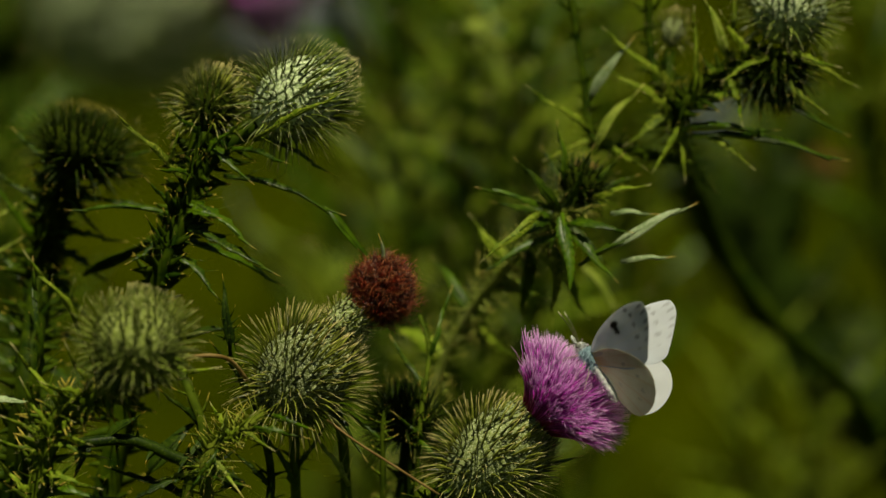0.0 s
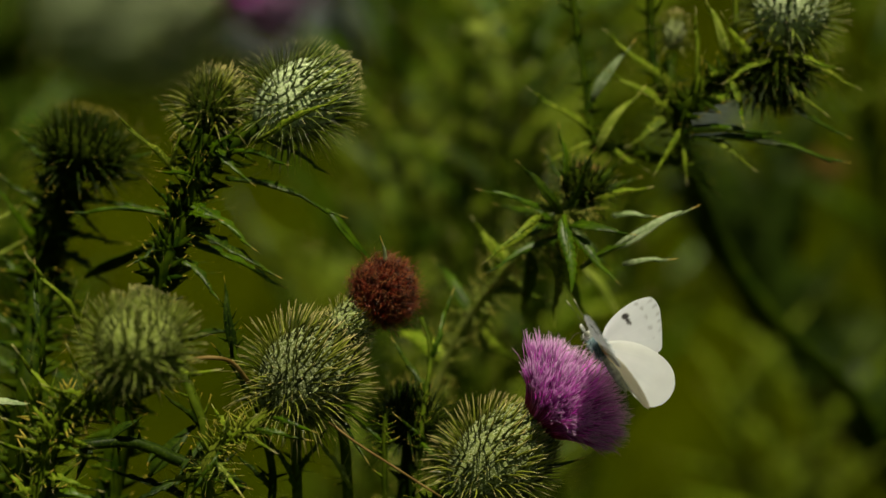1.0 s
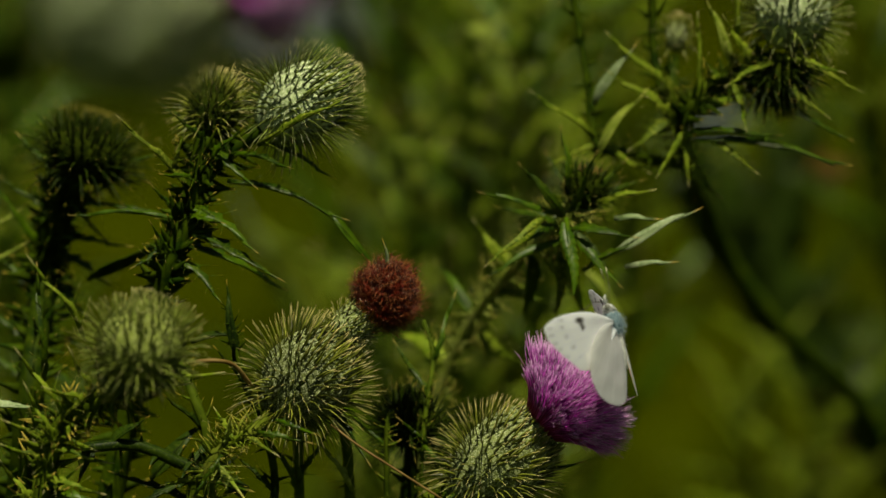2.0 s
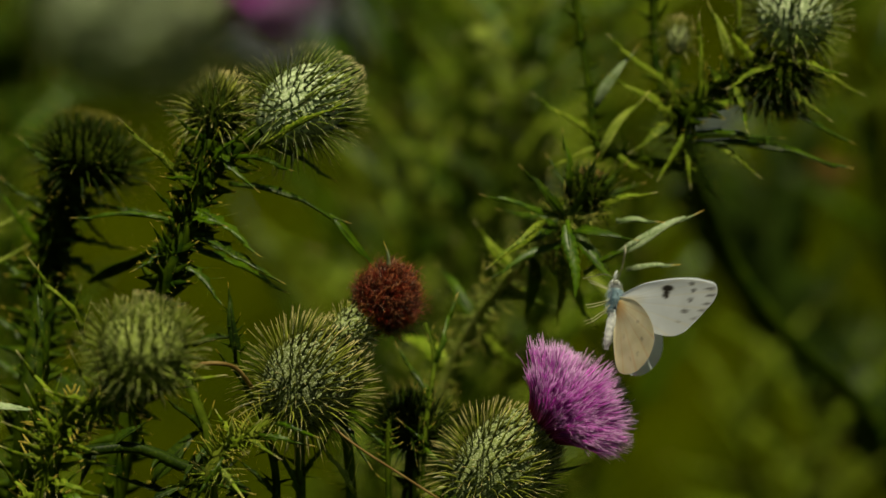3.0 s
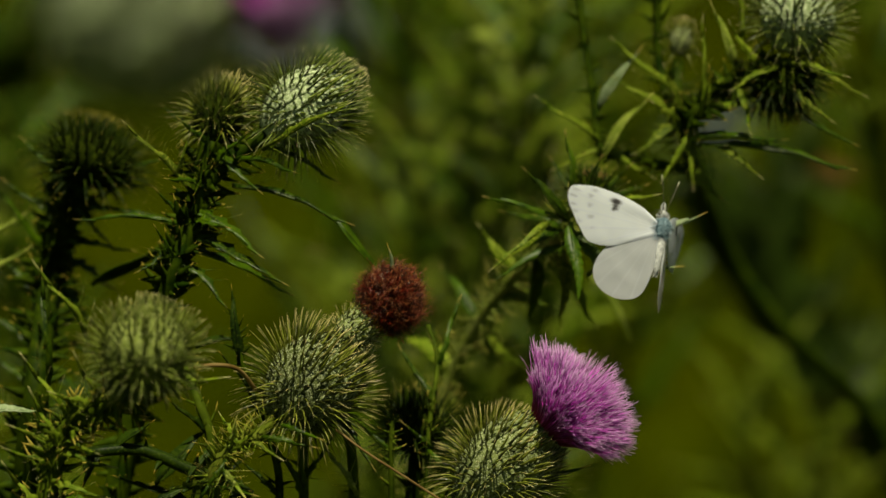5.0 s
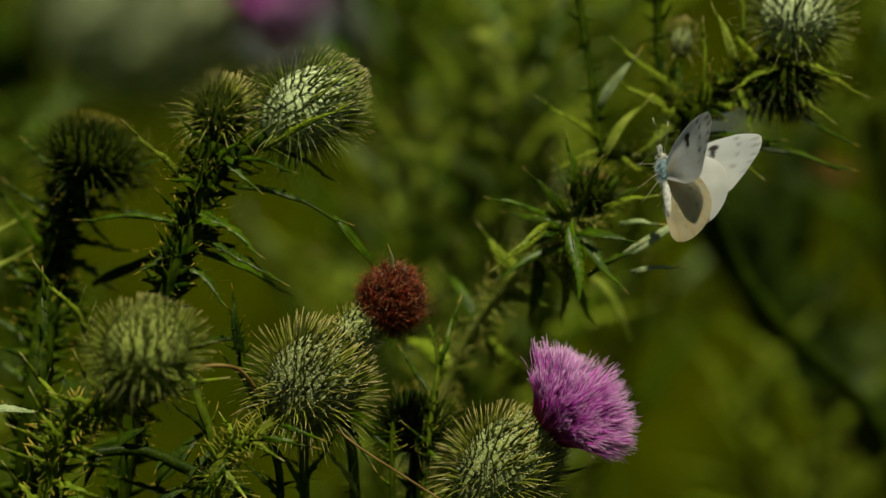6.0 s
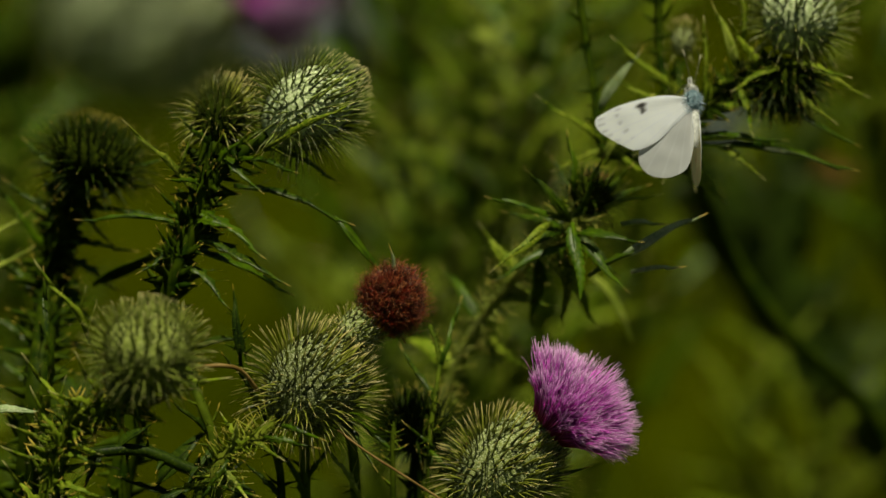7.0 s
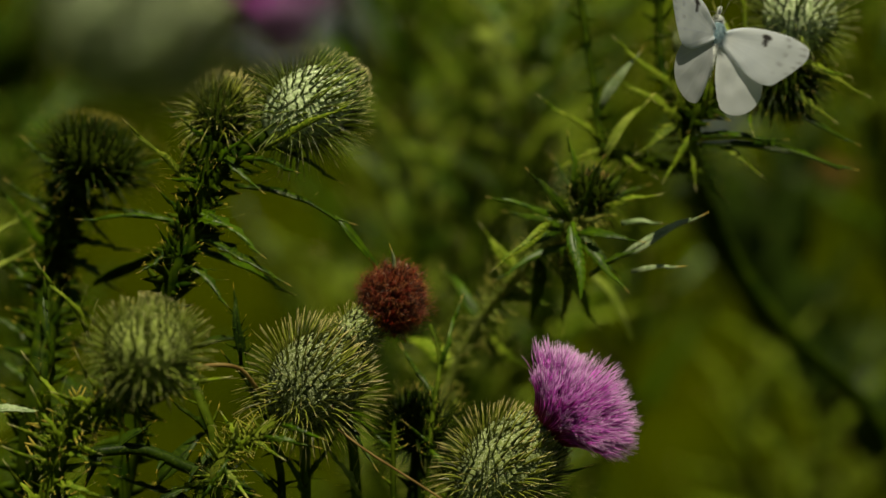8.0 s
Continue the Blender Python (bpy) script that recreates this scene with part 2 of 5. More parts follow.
def head(owner, base, apex, radius, bracts=240, spine=0.008, seed=0, kind=0, out=1.0, shut=0.9, name="flower_head", single=False):
    """A flower head between its base and its neck: woolly core, close rows of pale woolly scales, and a dark spine from each scale."""
    rng = random.Random(seed)
    base, apex = Vector(base), Vector(apex)
    w, a, b = basis(apex - base)
    length = (apex - base).length

    def at(s, ang):
        r = radius * max(0.0, math.sin(math.pi * (0.06 + (shut - 0.06) * s))) ** 0.66
        return base + w * (length * s) + (a * math.cos(ang) + b * math.sin(ang)) * r

    heart = base + w * (length * 0.45)
    core = Shape()
    rows, cols = 18, 28
    v = [at(i / rows, 2 * math.pi * j / cols) for i in range(rows + 1) for j in range(cols)]
    f = [(i * cols + j, i * cols + (j + 1) % cols, (i + 1) * cols + (j + 1) % cols, (i + 1) * cols + j) for i in range(rows) for j in range(cols)]
    f += [tuple(range(cols))[::-1], tuple(rows * cols + j for j in range(cols))]
    core.add(v, f, [0] * len(v))
    wool = (SCALES, SILVER, SCALES_SHADED, SCALES_SHADED, SCALES_GREEN)[kind]
    ob = part(name, core, wool, owner, ("grey-green woolly head", "silvery woolly head", "half-grown head, its green darkened for shade", "dark green head with pale spines", "round grey-green head with pale spines")[kind])
    coats = ((BRACT, BRACT_SILVER, BRACT_SHADED, BRACT, BRACT_PALE)[kind], wool)
    rest = Shape()
    span = math.sqrt(2 * math.pi * radius * length / bracts)
    for i in range(bracts):
        s = min(0.98, max(0.01, 0.02 + 0.95 * ((i + 0.5) / bracts) ** 0.95 + rng.uniform(-0.008, 0.008)))
        ang = i * 2.399963 + rng.uniform(-0.12, 0.12)
        p = at(s, ang)
        up = (at(min(s + 0.03, 1), ang) - at(max(s - 0.03, 0), ang)).normalized()
        nrm = (p - (base + w * (length * s))).normalized()
        nrm = (nrm - up * nrm.dot(up)).normalized()
        side = up.cross(nrm)
        k = spine * (1.3 - 0.5 * s) * rng.uniform(0.8, 1.2) * (1.0 + 0.15 * math.sin(math.pi * s)) * (1 - (0.62 if shut < 0.94 else 0.25) * max(0.0, s - 0.6) / 0.4)
        fan = (p - heart).normalized() * (0.9 * out) + nrm * 0.25 + up * (0.2 + 0.95 * s) - Vector((0, 0, 0.22 * (1 - s)))
        sw = side * rng.uniform(-0.13, 0.13)
        d0 = (fan.normalized() + up * 0.35 + sw).normalized()
        d1 = (fan.normalized() + sw * 1.4).normalized()
        sp = Shape() if single and nrm.y < 0.15 else rest
        # the woolly scale, humped and pressed to the head
        pw, pl, ph = span * 0.27 * rng.uniform(0.7, 1.15), span * 1.1 * rng.uniform(0.8, 1.2), span * rng.uniform(0.1, 0.26)
        ring = [p - up * pl * 0.7 - nrm * 0.0004]
        for q, hw, hh in ((-0.35, 0.75, 0.75), (0.1, 1.0, 1.0), (0.5, 0.7, 0.9)):
            c = p + up * (pl * q)
            ring += [c - side * pw * hw - nrm * 0.0003, c - side * pw * hw * 0.5 + nrm * ph * hh * 0.75, c + nrm * ph * hh, c + side * pw * hw * 0.5 + nrm * ph * hh * 0.75, c + side * pw * hw - nrm * 0.0003]
        ring.append(p + up * pl * 0.9 + nrm * ph * 0.5)
        faces = [(0, 1 + j, 2 + j) for j in range(4)] + [(16, 12 + j, 11 + j) for j in range(4)]
        faces += [(1 + 5 * r + j, 6 + 5 * r + j, 7 + 5 * r + j, 2 + 5 * r + j) for r in range(2) for j in range(4)]
        sp.add(ring, [q[::-1] for q in faces], [0.0] * 17, 1)
        # its spine
        p0 = p + nrm * ph * 0.4 + up * pl * 0.3
        p1 = p0 + d0 * (k * 0.28)
        p2 = p1 + d1 * (k * 0.38)
        p3 = p2 + (d1 - Vector((0, 0, 0.25 * (1 - s))) + side * rng.uniform(-0.15, 0.15)).normalized() * (k * 0.4)
        r0 = min(0.00043, span * 0.21)
        sp.tube([p0, p1, p2, p3], [r0, r0 * 0.8, r0 * 0.45, 0.00002], 4, [0.1, 0.4, 0.68, 1], 0.6, nrm)
        if sp is not rest:
            part("bract", sp, coats, ob)
    part("bracts", rest, coats, ob, kind="stuff")
    return ob


def florets(owner, neck, way, radius, length, count, spread, material, seed=0, name="florets", curl=0.0, thick=0.0002, label="", dome=-0.12, tufts=170):
    rng = random.Random(seed)
    neck = Vector(neck)
    w, a, b = basis(way)
    s = Shape()
    bunch = [(math.sqrt((i + 0.5) / tufts), i * 2.399963, rng.uniform(0.74, 1.14)) for i in range(tufts)]
    for i in range(count):
        q0, ang0, far = bunch[i % tufts]
        q = min(1.0, max(0.02, q0 + rng.gauss(0, 0.03)))
        ang = ang0 + rng.gauss(0, 0.045) / max(q0, 0.15)
        o = a * math.cos(ang) + b * math.sin(ang)
        th = spread * q * rng.uniform(0.95, 1.05)
        k = length * far * rng.uniform(0.86, 1.06) * (1 - dome * (0.5 - q))
        d1 = w * math.cos(th * 0.75) + o * math.sin(th * 0.75)
        d2 = w * math.cos(th * 1.1) + o * math.sin(th * 1.1)
        jit = Vector((rng.gauss(0, 1), rng.gauss(0, 1), rng.gauss(0, 1))) * (0.04 + curl)
        p0 = neck + o * (radius * q)
        p1 = p0 + d1 * (k * 0.35)
        p2 = p1 + (d1 + d2 + jit).normalized() * (k * 0.33)
        p3 = p2 + (d2 + jit * 1.6).normalized() * (k * 0.24)
        p4 = p3 + (d2 + jit * 3).normalized() * (k * 0.13)
        s.tube([p0, p1, p2, p3, p4], [thick * 0.8, thick * 0.7, thick * 0.9, thick * 1.15, thick * 0.3], 4, [0, 0.3, 0.6, 0.85, 1], 0.7)
    return part(name, s, material, owner, label, "stuff")


def tuft(owner, centre, radius, neck, count, material, seed, label):
    """Withered florets, matted into a ball above the neck of the head."""
    rng = random.Random(seed)
    c, neck = Vector(centre), Vector(neck)
    w, a, b = basis(c - neck)
    s = Shape()
    for i in range(count):
        ang = i * 2.399963
        cz = 1 - 1.75 * (i + 0.5) / count
        sz = math.sqrt(max(0, 1 - cz * cz))
        d = w * cz + (a * math.cos(ang) + b * math.sin(ang)) * sz
        r = radius * (1 + 0.12 * noise.noise(d * 2.5 + Vector((seed, 0, 0))))
        j = [Vector((rng.gauss(0, 1), rng.gauss(0, 1), rng.gauss(0, 1))) for _ in range(3)]
        p1 = c + d * (r * 0.62)
        p2 = c + (d + j[0] * 0.12) * (r * 0.85)
        p3 = p2 + (d * 0.3 + w * 0.5 + j[1] * 0.8).normalized() * (r * 0.24)
        p4 = p3 + (w * 0.4 - d * 0.2 + j[2] * 0.8).normalized() * (r * rng.uniform(0.1, 0.35))
        s.tube([neck + (a * math.cos(ang) + b * math.sin(ang)) * (0.0042 * math.sqrt((i % 50 + 1) / 50)), p1, p2, p3, p4], [0.00022, 0.00015, 0.00011, 0.00009, 0.00003], 4, [0, 0.35, 0.6, 0.85, 1], 0.7)
    return part("florets", s, material, owner, label, "stuff")


# ---- ground ----
def lie(x, y):
    """The height of the ground: flat where the thistles stand, rising gently behind."""
    q = min(1, max(0, (y - 2.5) / 4.5))
    return 0.04 * noise.noise((x * 0.4, y * 0.4, 0)) + 0.46 * q * q * (3 - 2 * q)


def meadow():
    s = Shape()
    n = 160
    v, f = [], []
    for i in range(n + 1):
        for j in range(n + 1):
            x, y = (i / n - 0.5) * 2, (j / n - 0.5) * 2
            x, y = 400 * x * abs(x) ** 2, 400 * y * abs(y) ** 2
            v.append((x, y, lie(x, y)))
    f = [(i * (n + 1) + j, (i + 1) * (n + 1) + j, (i + 1) * (n + 1) + j + 1, i * (n + 1) + j + 1) for i in range(n) for j in range(n)]
    s.add(v, f, [0] * len(v))
    tagged(part("ground", s, SOIL), "rough olive-green summer meadow ground", "ground", kind="structure")
    rng = random.Random(5)
    g = Shape()
    for i in range(24000):
        y = -4 + 15 * rng.random()
        x = rng.uniform(-1, 1) * (1.2 + 0.35 * abs(y))
        h = rng.uniform(0.08, 0.3)
        g.spike((x, y, lie(x, y) - 0.03), (rng.gauss(0, 0.3), rng.gauss(0, 0.3), 1), h, 0.004, (rng.gauss(0, 0.4), rng.gauss(0, 0.4), -0.1), 0, 3, 0.4)
    tagged(part("grass", g, GRASS), "olive green meadow grass on the ground", "grass", kind="stuff")


meadow()

def boulder(x, y, z, r):
    s = Shape()
    bm = bmesh.new()
    bmesh.ops.create_icosphere(bm, subdivisions=4, radius=r)
    for q in bm.verts:
        q.co *= 1 + 0.25 * noise.noise(q.co * (1.5 / r))
        q.co.z *= 0.6
    s.add([q.co + Vector((x, y, z)) for q in bm.verts], [[q.index for q in f.verts] for f in bm.faces], [0] * len(bm.verts))
    bm.free()
    return tagged(part("boulder", s, STONE), "grey rounded stone lying in the meadow", "stone")


boulder(-0.42, 6.4, lie(-0.42, 6.4) + 0.02, 0.27)

boulder(0.609, 4.900, 0.428, 0.075)


def foot(owner, top, ground, r, seed):
    """The lower stem, from the ground to the place where the upper stems join it."""
    top, g = Vector(top), Vector(ground)
    return stem(owner, [g - Vector((0, 0, 0.04)), g.lerp(top, 0.4) + Vector((0.015, 0.01, 0)), top], r * 1.5, r, 0.35, 0.008, seed)


# ---- thistle with the visited purple flower and the withered one ----
low = plant("green spiny thistle with a purple and a withered flower head")
foot(low, (-0.0286, -0.0088, 0.8346), (-0.05, 0.04, 0), 0.004, 50)
h = head(low, (0.0042, -0.0118, 0.9329), (0.0274, -0.0084, 0.9524), 0.0112, 440, 0.0062, 1, shut=0.84, single=True)
florets(h, (0.0271, -0.0083, 0.9529), (0.71, -0.22, 0.66), 0.0058, 0.0205, 3200, 0.9, PURPLE, 1, curl=0.03, thick=0.00011, label="bright purple-pink brush of florets", dome=-0.2)
h = head(low, (-0.0446, -0.0080, 0.9547), (-0.0250, -0.0042, 0.9761), 0.0118, 430, 0.0070, 2, shut=0.96, single=True)
head(h, (-0.0295, -0.0047, 0.9734), (-0.0184, -0.0030, 0.9829), 0.0054, 150, 0.0026, 30, shut=0.82, name="neck")
tuft(h, (-0.0148, -0.0024, 0.9862), 0.0090, (-0.0208, -0.0034, 0.9806), 3000, BROWN, 2, "withered matted red-brown florets")
stem(low, [(-0.0286, -0.0088, 0.8346), (-0.0557, -0.0063, 0.9065), (-0.0604, -0.0238, 0.9398), (-0.0565, -0.0249, 0.9508), (-0.0491, -0.0242, 0.9548), (-0.0436, -0.0076, 0.9568)], 0.0019, 0.0015, 2.6, 0.0055, 3, material=STEM_WOOLLY, fat=0.07)
stem(low, [(-0.0286, -0.0088, 0.8346), (-0.0128, -0.0063, 0.9065), (-0.0029, -0.0079, 0.9260), (0.0032, -0.0115, 0.9348)], 0.003, 0.0026, 1.4, 0.007, 4)
stem(low, [(-0.0286, -0.0088, 0.8346), (-0.0371, 0.0033, 0.9034), (-0.0382, 0.0025, 0.9277), (-0.0385, 0.0010, 0.9480), (-0.0401, -0.0018, 0.9549)], 0.0016, 0.0011, 0.15, 0.004, 60, material=STEM_GREEN)
stem(low, [(-0.0286, -0.0088, 0.8346), (-0.0224, 0.0033, 0.9034), (-0.0243, 0.0025, 0.9277), (-0.0254, 0.0006, 0.9457), (-0.0280, -0.0017, 0.9557)], 0.0016, 0.0012, 0.15, 0.004, 61, material=STEM_GREEN)
stem(low, [(-0.0286, -0.0088, 0.8346), (-0.0146, 0.0033, 0.9034), (-0.0144, -0.0004, 0.9286), (-0.0142, -0.0005, 0.9507), (-0.0128, 0.0021, 0.9540)], 0.0010, 0.0006, 0.8, 0.003, 62, material=STEM_GREEN)
stem(low, [(-0.0286, -0.0088, 0.8346), (-0.0076, 0.0025, 0.8989), (-0.0052, 0.0031, 0.9308), (-0.0042, 0.0063, 0.9490), (-0.0019, 0.0144, 0.9661), (-0.0045, 0.0210, 0.9750)], 0.0008, 0.0006, 1.0, 0.002, 63, material=STEM_GREEN)
h = head(low, (-0.0077, 0.0149, 0.9404), (-0.0080, 0.0172, 0.9535), 0.0075, 150, 0.0085, 21, 2, shut=0.97)
stem(low, [(-0.0131, 0.0081, 0.9019), (-0.0092, 0.0122, 0.9250), (-0.0077, 0.0149, 0.9404)], 0.002, 0.002, 1.2, 0.006, 64)
leaf(low, (-0.0562, -0.0250, 0.9505), (-0.0542, -0.0285, 0.9589), 0.0022, (0.8, -1, 0.2), 0.05, 3, 0.003, 1, material=LEAF_PALE)
for i, (a, b, w, m) in enumerate((((-0.0460, -0.0272, 0.9551), (-0.0348, -0.0305, 0.9537), 0.0022, LEAF_MID), ((-0.0503, -0.0283, 0.9546), (-0.0438, -0.0338, 0.9523), 0.0014, LEAF_MID), ((-0.0532, -0.0285, 0.9532), (-0.0597, -0.0124, 0.9583), 0.0016, LEAF_MID),
                                  ((-0.0569, -0.0293, 0.9489), (-0.0634, -0.0319, 0.9398), 0.0016, LEAF_MID), ((-0.0417, -0.0257, 0.9578), (-0.0325, -0.0340, 0.9568), 0.002, LEAF_MID), ((-0.0574, -0.0286, 0.9472), (-0.0515, -0.0337, 0.9411), 0.0018, LEAF_PALE),
                                  ((-0.0549, -0.0268, 0.9513), (-0.0478, -0.0315, 0.9592), 0.0014, LEAF_MID), ((-0.0602, -0.0264, 0.9421), (-0.0493, -0.0346, 0.9419), 0.0016, LEAF_PALE), ((-0.0594, -0.0262, 0.9435), (-0.0739, -0.0160, 0.9380), 0.002, LEAF_MID),
                                  ((-0.0144, 0.0003, 0.9442), (-0.0197, 0.0011, 0.9487), 0.0012, LEAF), ((-0.0041, 0.0026, 0.9452), (-0.0075, 0.0011, 0.9487), 0.0012, LEAF), ((-0.0041, 0.0023, 0.9437), (0.0009, -0.0006, 0.9389), 0.0012, LEAF),
                                  ((0.0054, -0.0112, 0.9363), (-0.0006, -0.0224, 0.9302), 0.003, LEAF), ((0.0146, -0.0064, 0.9350), (0.0328, -0.0055, 0.9401), 0.0016, LEAF), ((-0.0279, -0.0029, 0.9544), (-0.0217, -0.0094, 0.9467), 0.0018, LEAF),
                                  ((-0.0382, 0.0029, 0.9356), (-0.0320, 0.0006, 0.9457), 0.002, LEAF), ((-0.0382, 0.0021, 0.9311), (-0.0450, 0.0003, 0.9442), 0.002, LEAF), ((-0.0242, 0.0004, 0.9331), (-0.0304, 0.0001, 0.9427), 0.0022, LEAF_PALE),
                                  ((-0.0022, 0.0141, 0.9646), (0.0025, 0.0214, 0.9773), 0.0016, LEAF), ((-0.0034, 0.0095, 0.9561), (-0.0100, 0.0192, 0.9650), 0.002, LEAF))):
    b = Vector(a).lerp(Vector(b), 0.66 if i < 9 else 1)
    leaf(low, a, b, w * 0.8, (0.2, -1, 0.5), 0.14, 3, 0.0062, 20 + i, material=LEAF if i in (0, 3, 4, 7) else m)
s = Shape()
s.tube(glide([(-0.0139, -0.0040, 0.9957), (-0.0141, -0.0050, 0.9988), (-0.0152, -0.0060, 1.0027)], 8), [0.0007, 0.0006, 0.0005, 0.0005, 0.0004, 0.0003, 0.0002, 0.0001, 0.00005], 6)
part("dry_bract", s, LEAF_SILVER, low, "pale papery curved bract")
s = Shape()
s.tube(glide([(-0.0285, -0.0180, 0.9551), (-0.0213, -0.0209, 0.9502), (-0.0124, -0.0219, 0.9446), (0.0009, -0.0234, 0.9362)], 12), [0.00035] * 13, 6)
part("dry_stalk", s, STRAW, low, "thin straw-coloured dry stalk")

# ---- thistle with the silvery head ----
tall = plant("dark green spiny thistle with a silvery unopened head")
foot(tall, (-0.0938, 0.0026, 0.8298), (-0.13, 0.03, 0), 0.0045, 51)
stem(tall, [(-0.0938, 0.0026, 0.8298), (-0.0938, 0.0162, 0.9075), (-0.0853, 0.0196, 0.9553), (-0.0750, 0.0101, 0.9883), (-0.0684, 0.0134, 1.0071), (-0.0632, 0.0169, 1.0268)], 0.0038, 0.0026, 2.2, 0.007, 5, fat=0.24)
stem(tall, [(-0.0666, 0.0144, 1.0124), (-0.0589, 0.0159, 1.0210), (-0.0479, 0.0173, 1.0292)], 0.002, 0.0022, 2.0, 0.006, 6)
head(tall, (-0.0632, 0.0169, 1.0268), (-0.0602, 0.0276, 1.0413), 0.0068, 210, 0.0056, 3, 3, shut=0.97, single=True)
head(tall, (-0.0485, 0.0173, 1.0289), (-0.0245, 0.0200, 1.0443), 0.0100, 360, 0.0066, 4, 1, shut=0.985, single=True)
for i, (a, b, w, up) in enumerate((
        ((-0.0673, 0.0142, 1.0114), (-0.0835, 0.0123, 1.0295), 0.0012, (0.5, -1, 0.6)), ((-0.0721, 0.0125, 1.0192), (-0.0702, 0.0124, 1.0246), 0.0014, (0.6, -1, 0.2)), ((-0.0474, 0.0017, 1.0270), (-0.0285, -0.0036, 1.0376), 0.0013, (0.2, -1, 0.6)),
        ((-0.0566, 0.0148, 1.0147), (-0.0293, 0.0103, 1.0064), 0.0015, (0, -0.3, 1)), ((-0.0696, 0.0129, 1.0041), (-0.0957, 0.0132, 1.0056), 0.0016, (0, -0.2, 1)), ((-0.0696, 0.0124, 1.0011), (-0.0460, 0.0006, 0.9921), 0.0042, (0.1, -0.5, 1)),
        ((-0.0712, 0.0118, 0.9981), (-0.0462, 0.0149, 0.9866), 0.004, (0, -0.3, 1)), ((-0.0681, 0.0137, 1.0087), (-0.0520, 0.0020, 0.9998), 0.0035, (0.1, -0.5, 1)), ((-0.0715, 0.0113, 0.9951), (-0.0605, 0.0016, 0.9860), 0.003, (0.1, -0.6, 1)),
        ((-0.0724, 0.0110, 0.9935), (-0.0760, 0.0045, 1.0024), 0.0016, (0.5, -1, 0.3)), ((-0.0696, 0.0129, 1.0041), (-0.0752, 0.0092, 1.0117), 0.0016, (0.5, -1, 0.3)), ((-0.0635, 0.0164, 1.0238), (-0.0522, 0.0070, 1.0166), 0.003, (0.1, -0.8, 1)),
        ((-0.0627, 0.0165, 1.0245), (-0.0751, 0.0262, 1.0334), 0.0026, (0, -1, 0.5)), ((-0.0632, 0.0166, 1.0250), (-0.0688, 0.0096, 1.0316), 0.002, (0, -1, 0.5)), ((-0.0558, 0.0161, 1.0222), (-0.0429, 0.0057, 1.0206), 0.0016, (0, -0.6, 1)),
        ((-0.0627, 0.0156, 1.0192), (-0.0550, 0.0070, 1.0281), 0.0022, (0, -0.8, 0.7)), ((-0.0650, 0.0148, 1.0147), (-0.0717, 0.0051, 1.0177), 0.0022, (0, -0.8, 0.7)), ((-0.0689, 0.0132, 1.0056), (-0.0603, 0.0030, 1.0058), 0.003, (0, -0.8, 0.7)),
        ((-0.0712, 0.0118, 0.9981), (-0.0794, 0.0051, 0.9946), 0.002, (0, -0.8, 0.7)), ((-0.0482, 0.0166, 1.0253), (-0.0331, 0.0212, 1.0169), 0.0016, (0, -0.4, 1)))):
    leaf(tall, a, b, w * (1.6 if i == 0 else 1), up, 0.08, 4, 0.005, 50 + i, material=LEAF_MID if i in (0, 1, 2) else LEAF)
leaf(tall, (-0.0299, 0.0162, 1.0054), (-0.0180, 0.0165, 0.9902), 0.0016, (1, -0.6, 0.3), 0.03, 1, 0.002, 81)

# ---- round head on its own spiny stalk ----
ball = plant("spiny thistle with one round grey-green head")
foot(ball, (-0.1091, -0.0276, 0.8428), (-0.17, -0.03, 0), 0.0042, 52)
stem(ball, [(-0.1091, -0.0276, 0.8428), (-0.1067, -0.0303, 0.9142), (-0.1032, -0.0308, 0.9402), (-0.0974, -0.0307, 0.9583), (-0.0862, -0.0345, 0.9652), (-0.0751, -0.0452, 0.9730)], 0.0032, 0.0022, 2.4, 0.007, 10, material=STEM_GREEN)
head(ball, (-0.0751, -0.0452, 0.9726), (-0.0743, -0.0463, 0.9940), 0.0106, 430, 0.0054, 5, 4, shut=0.995, single=True)
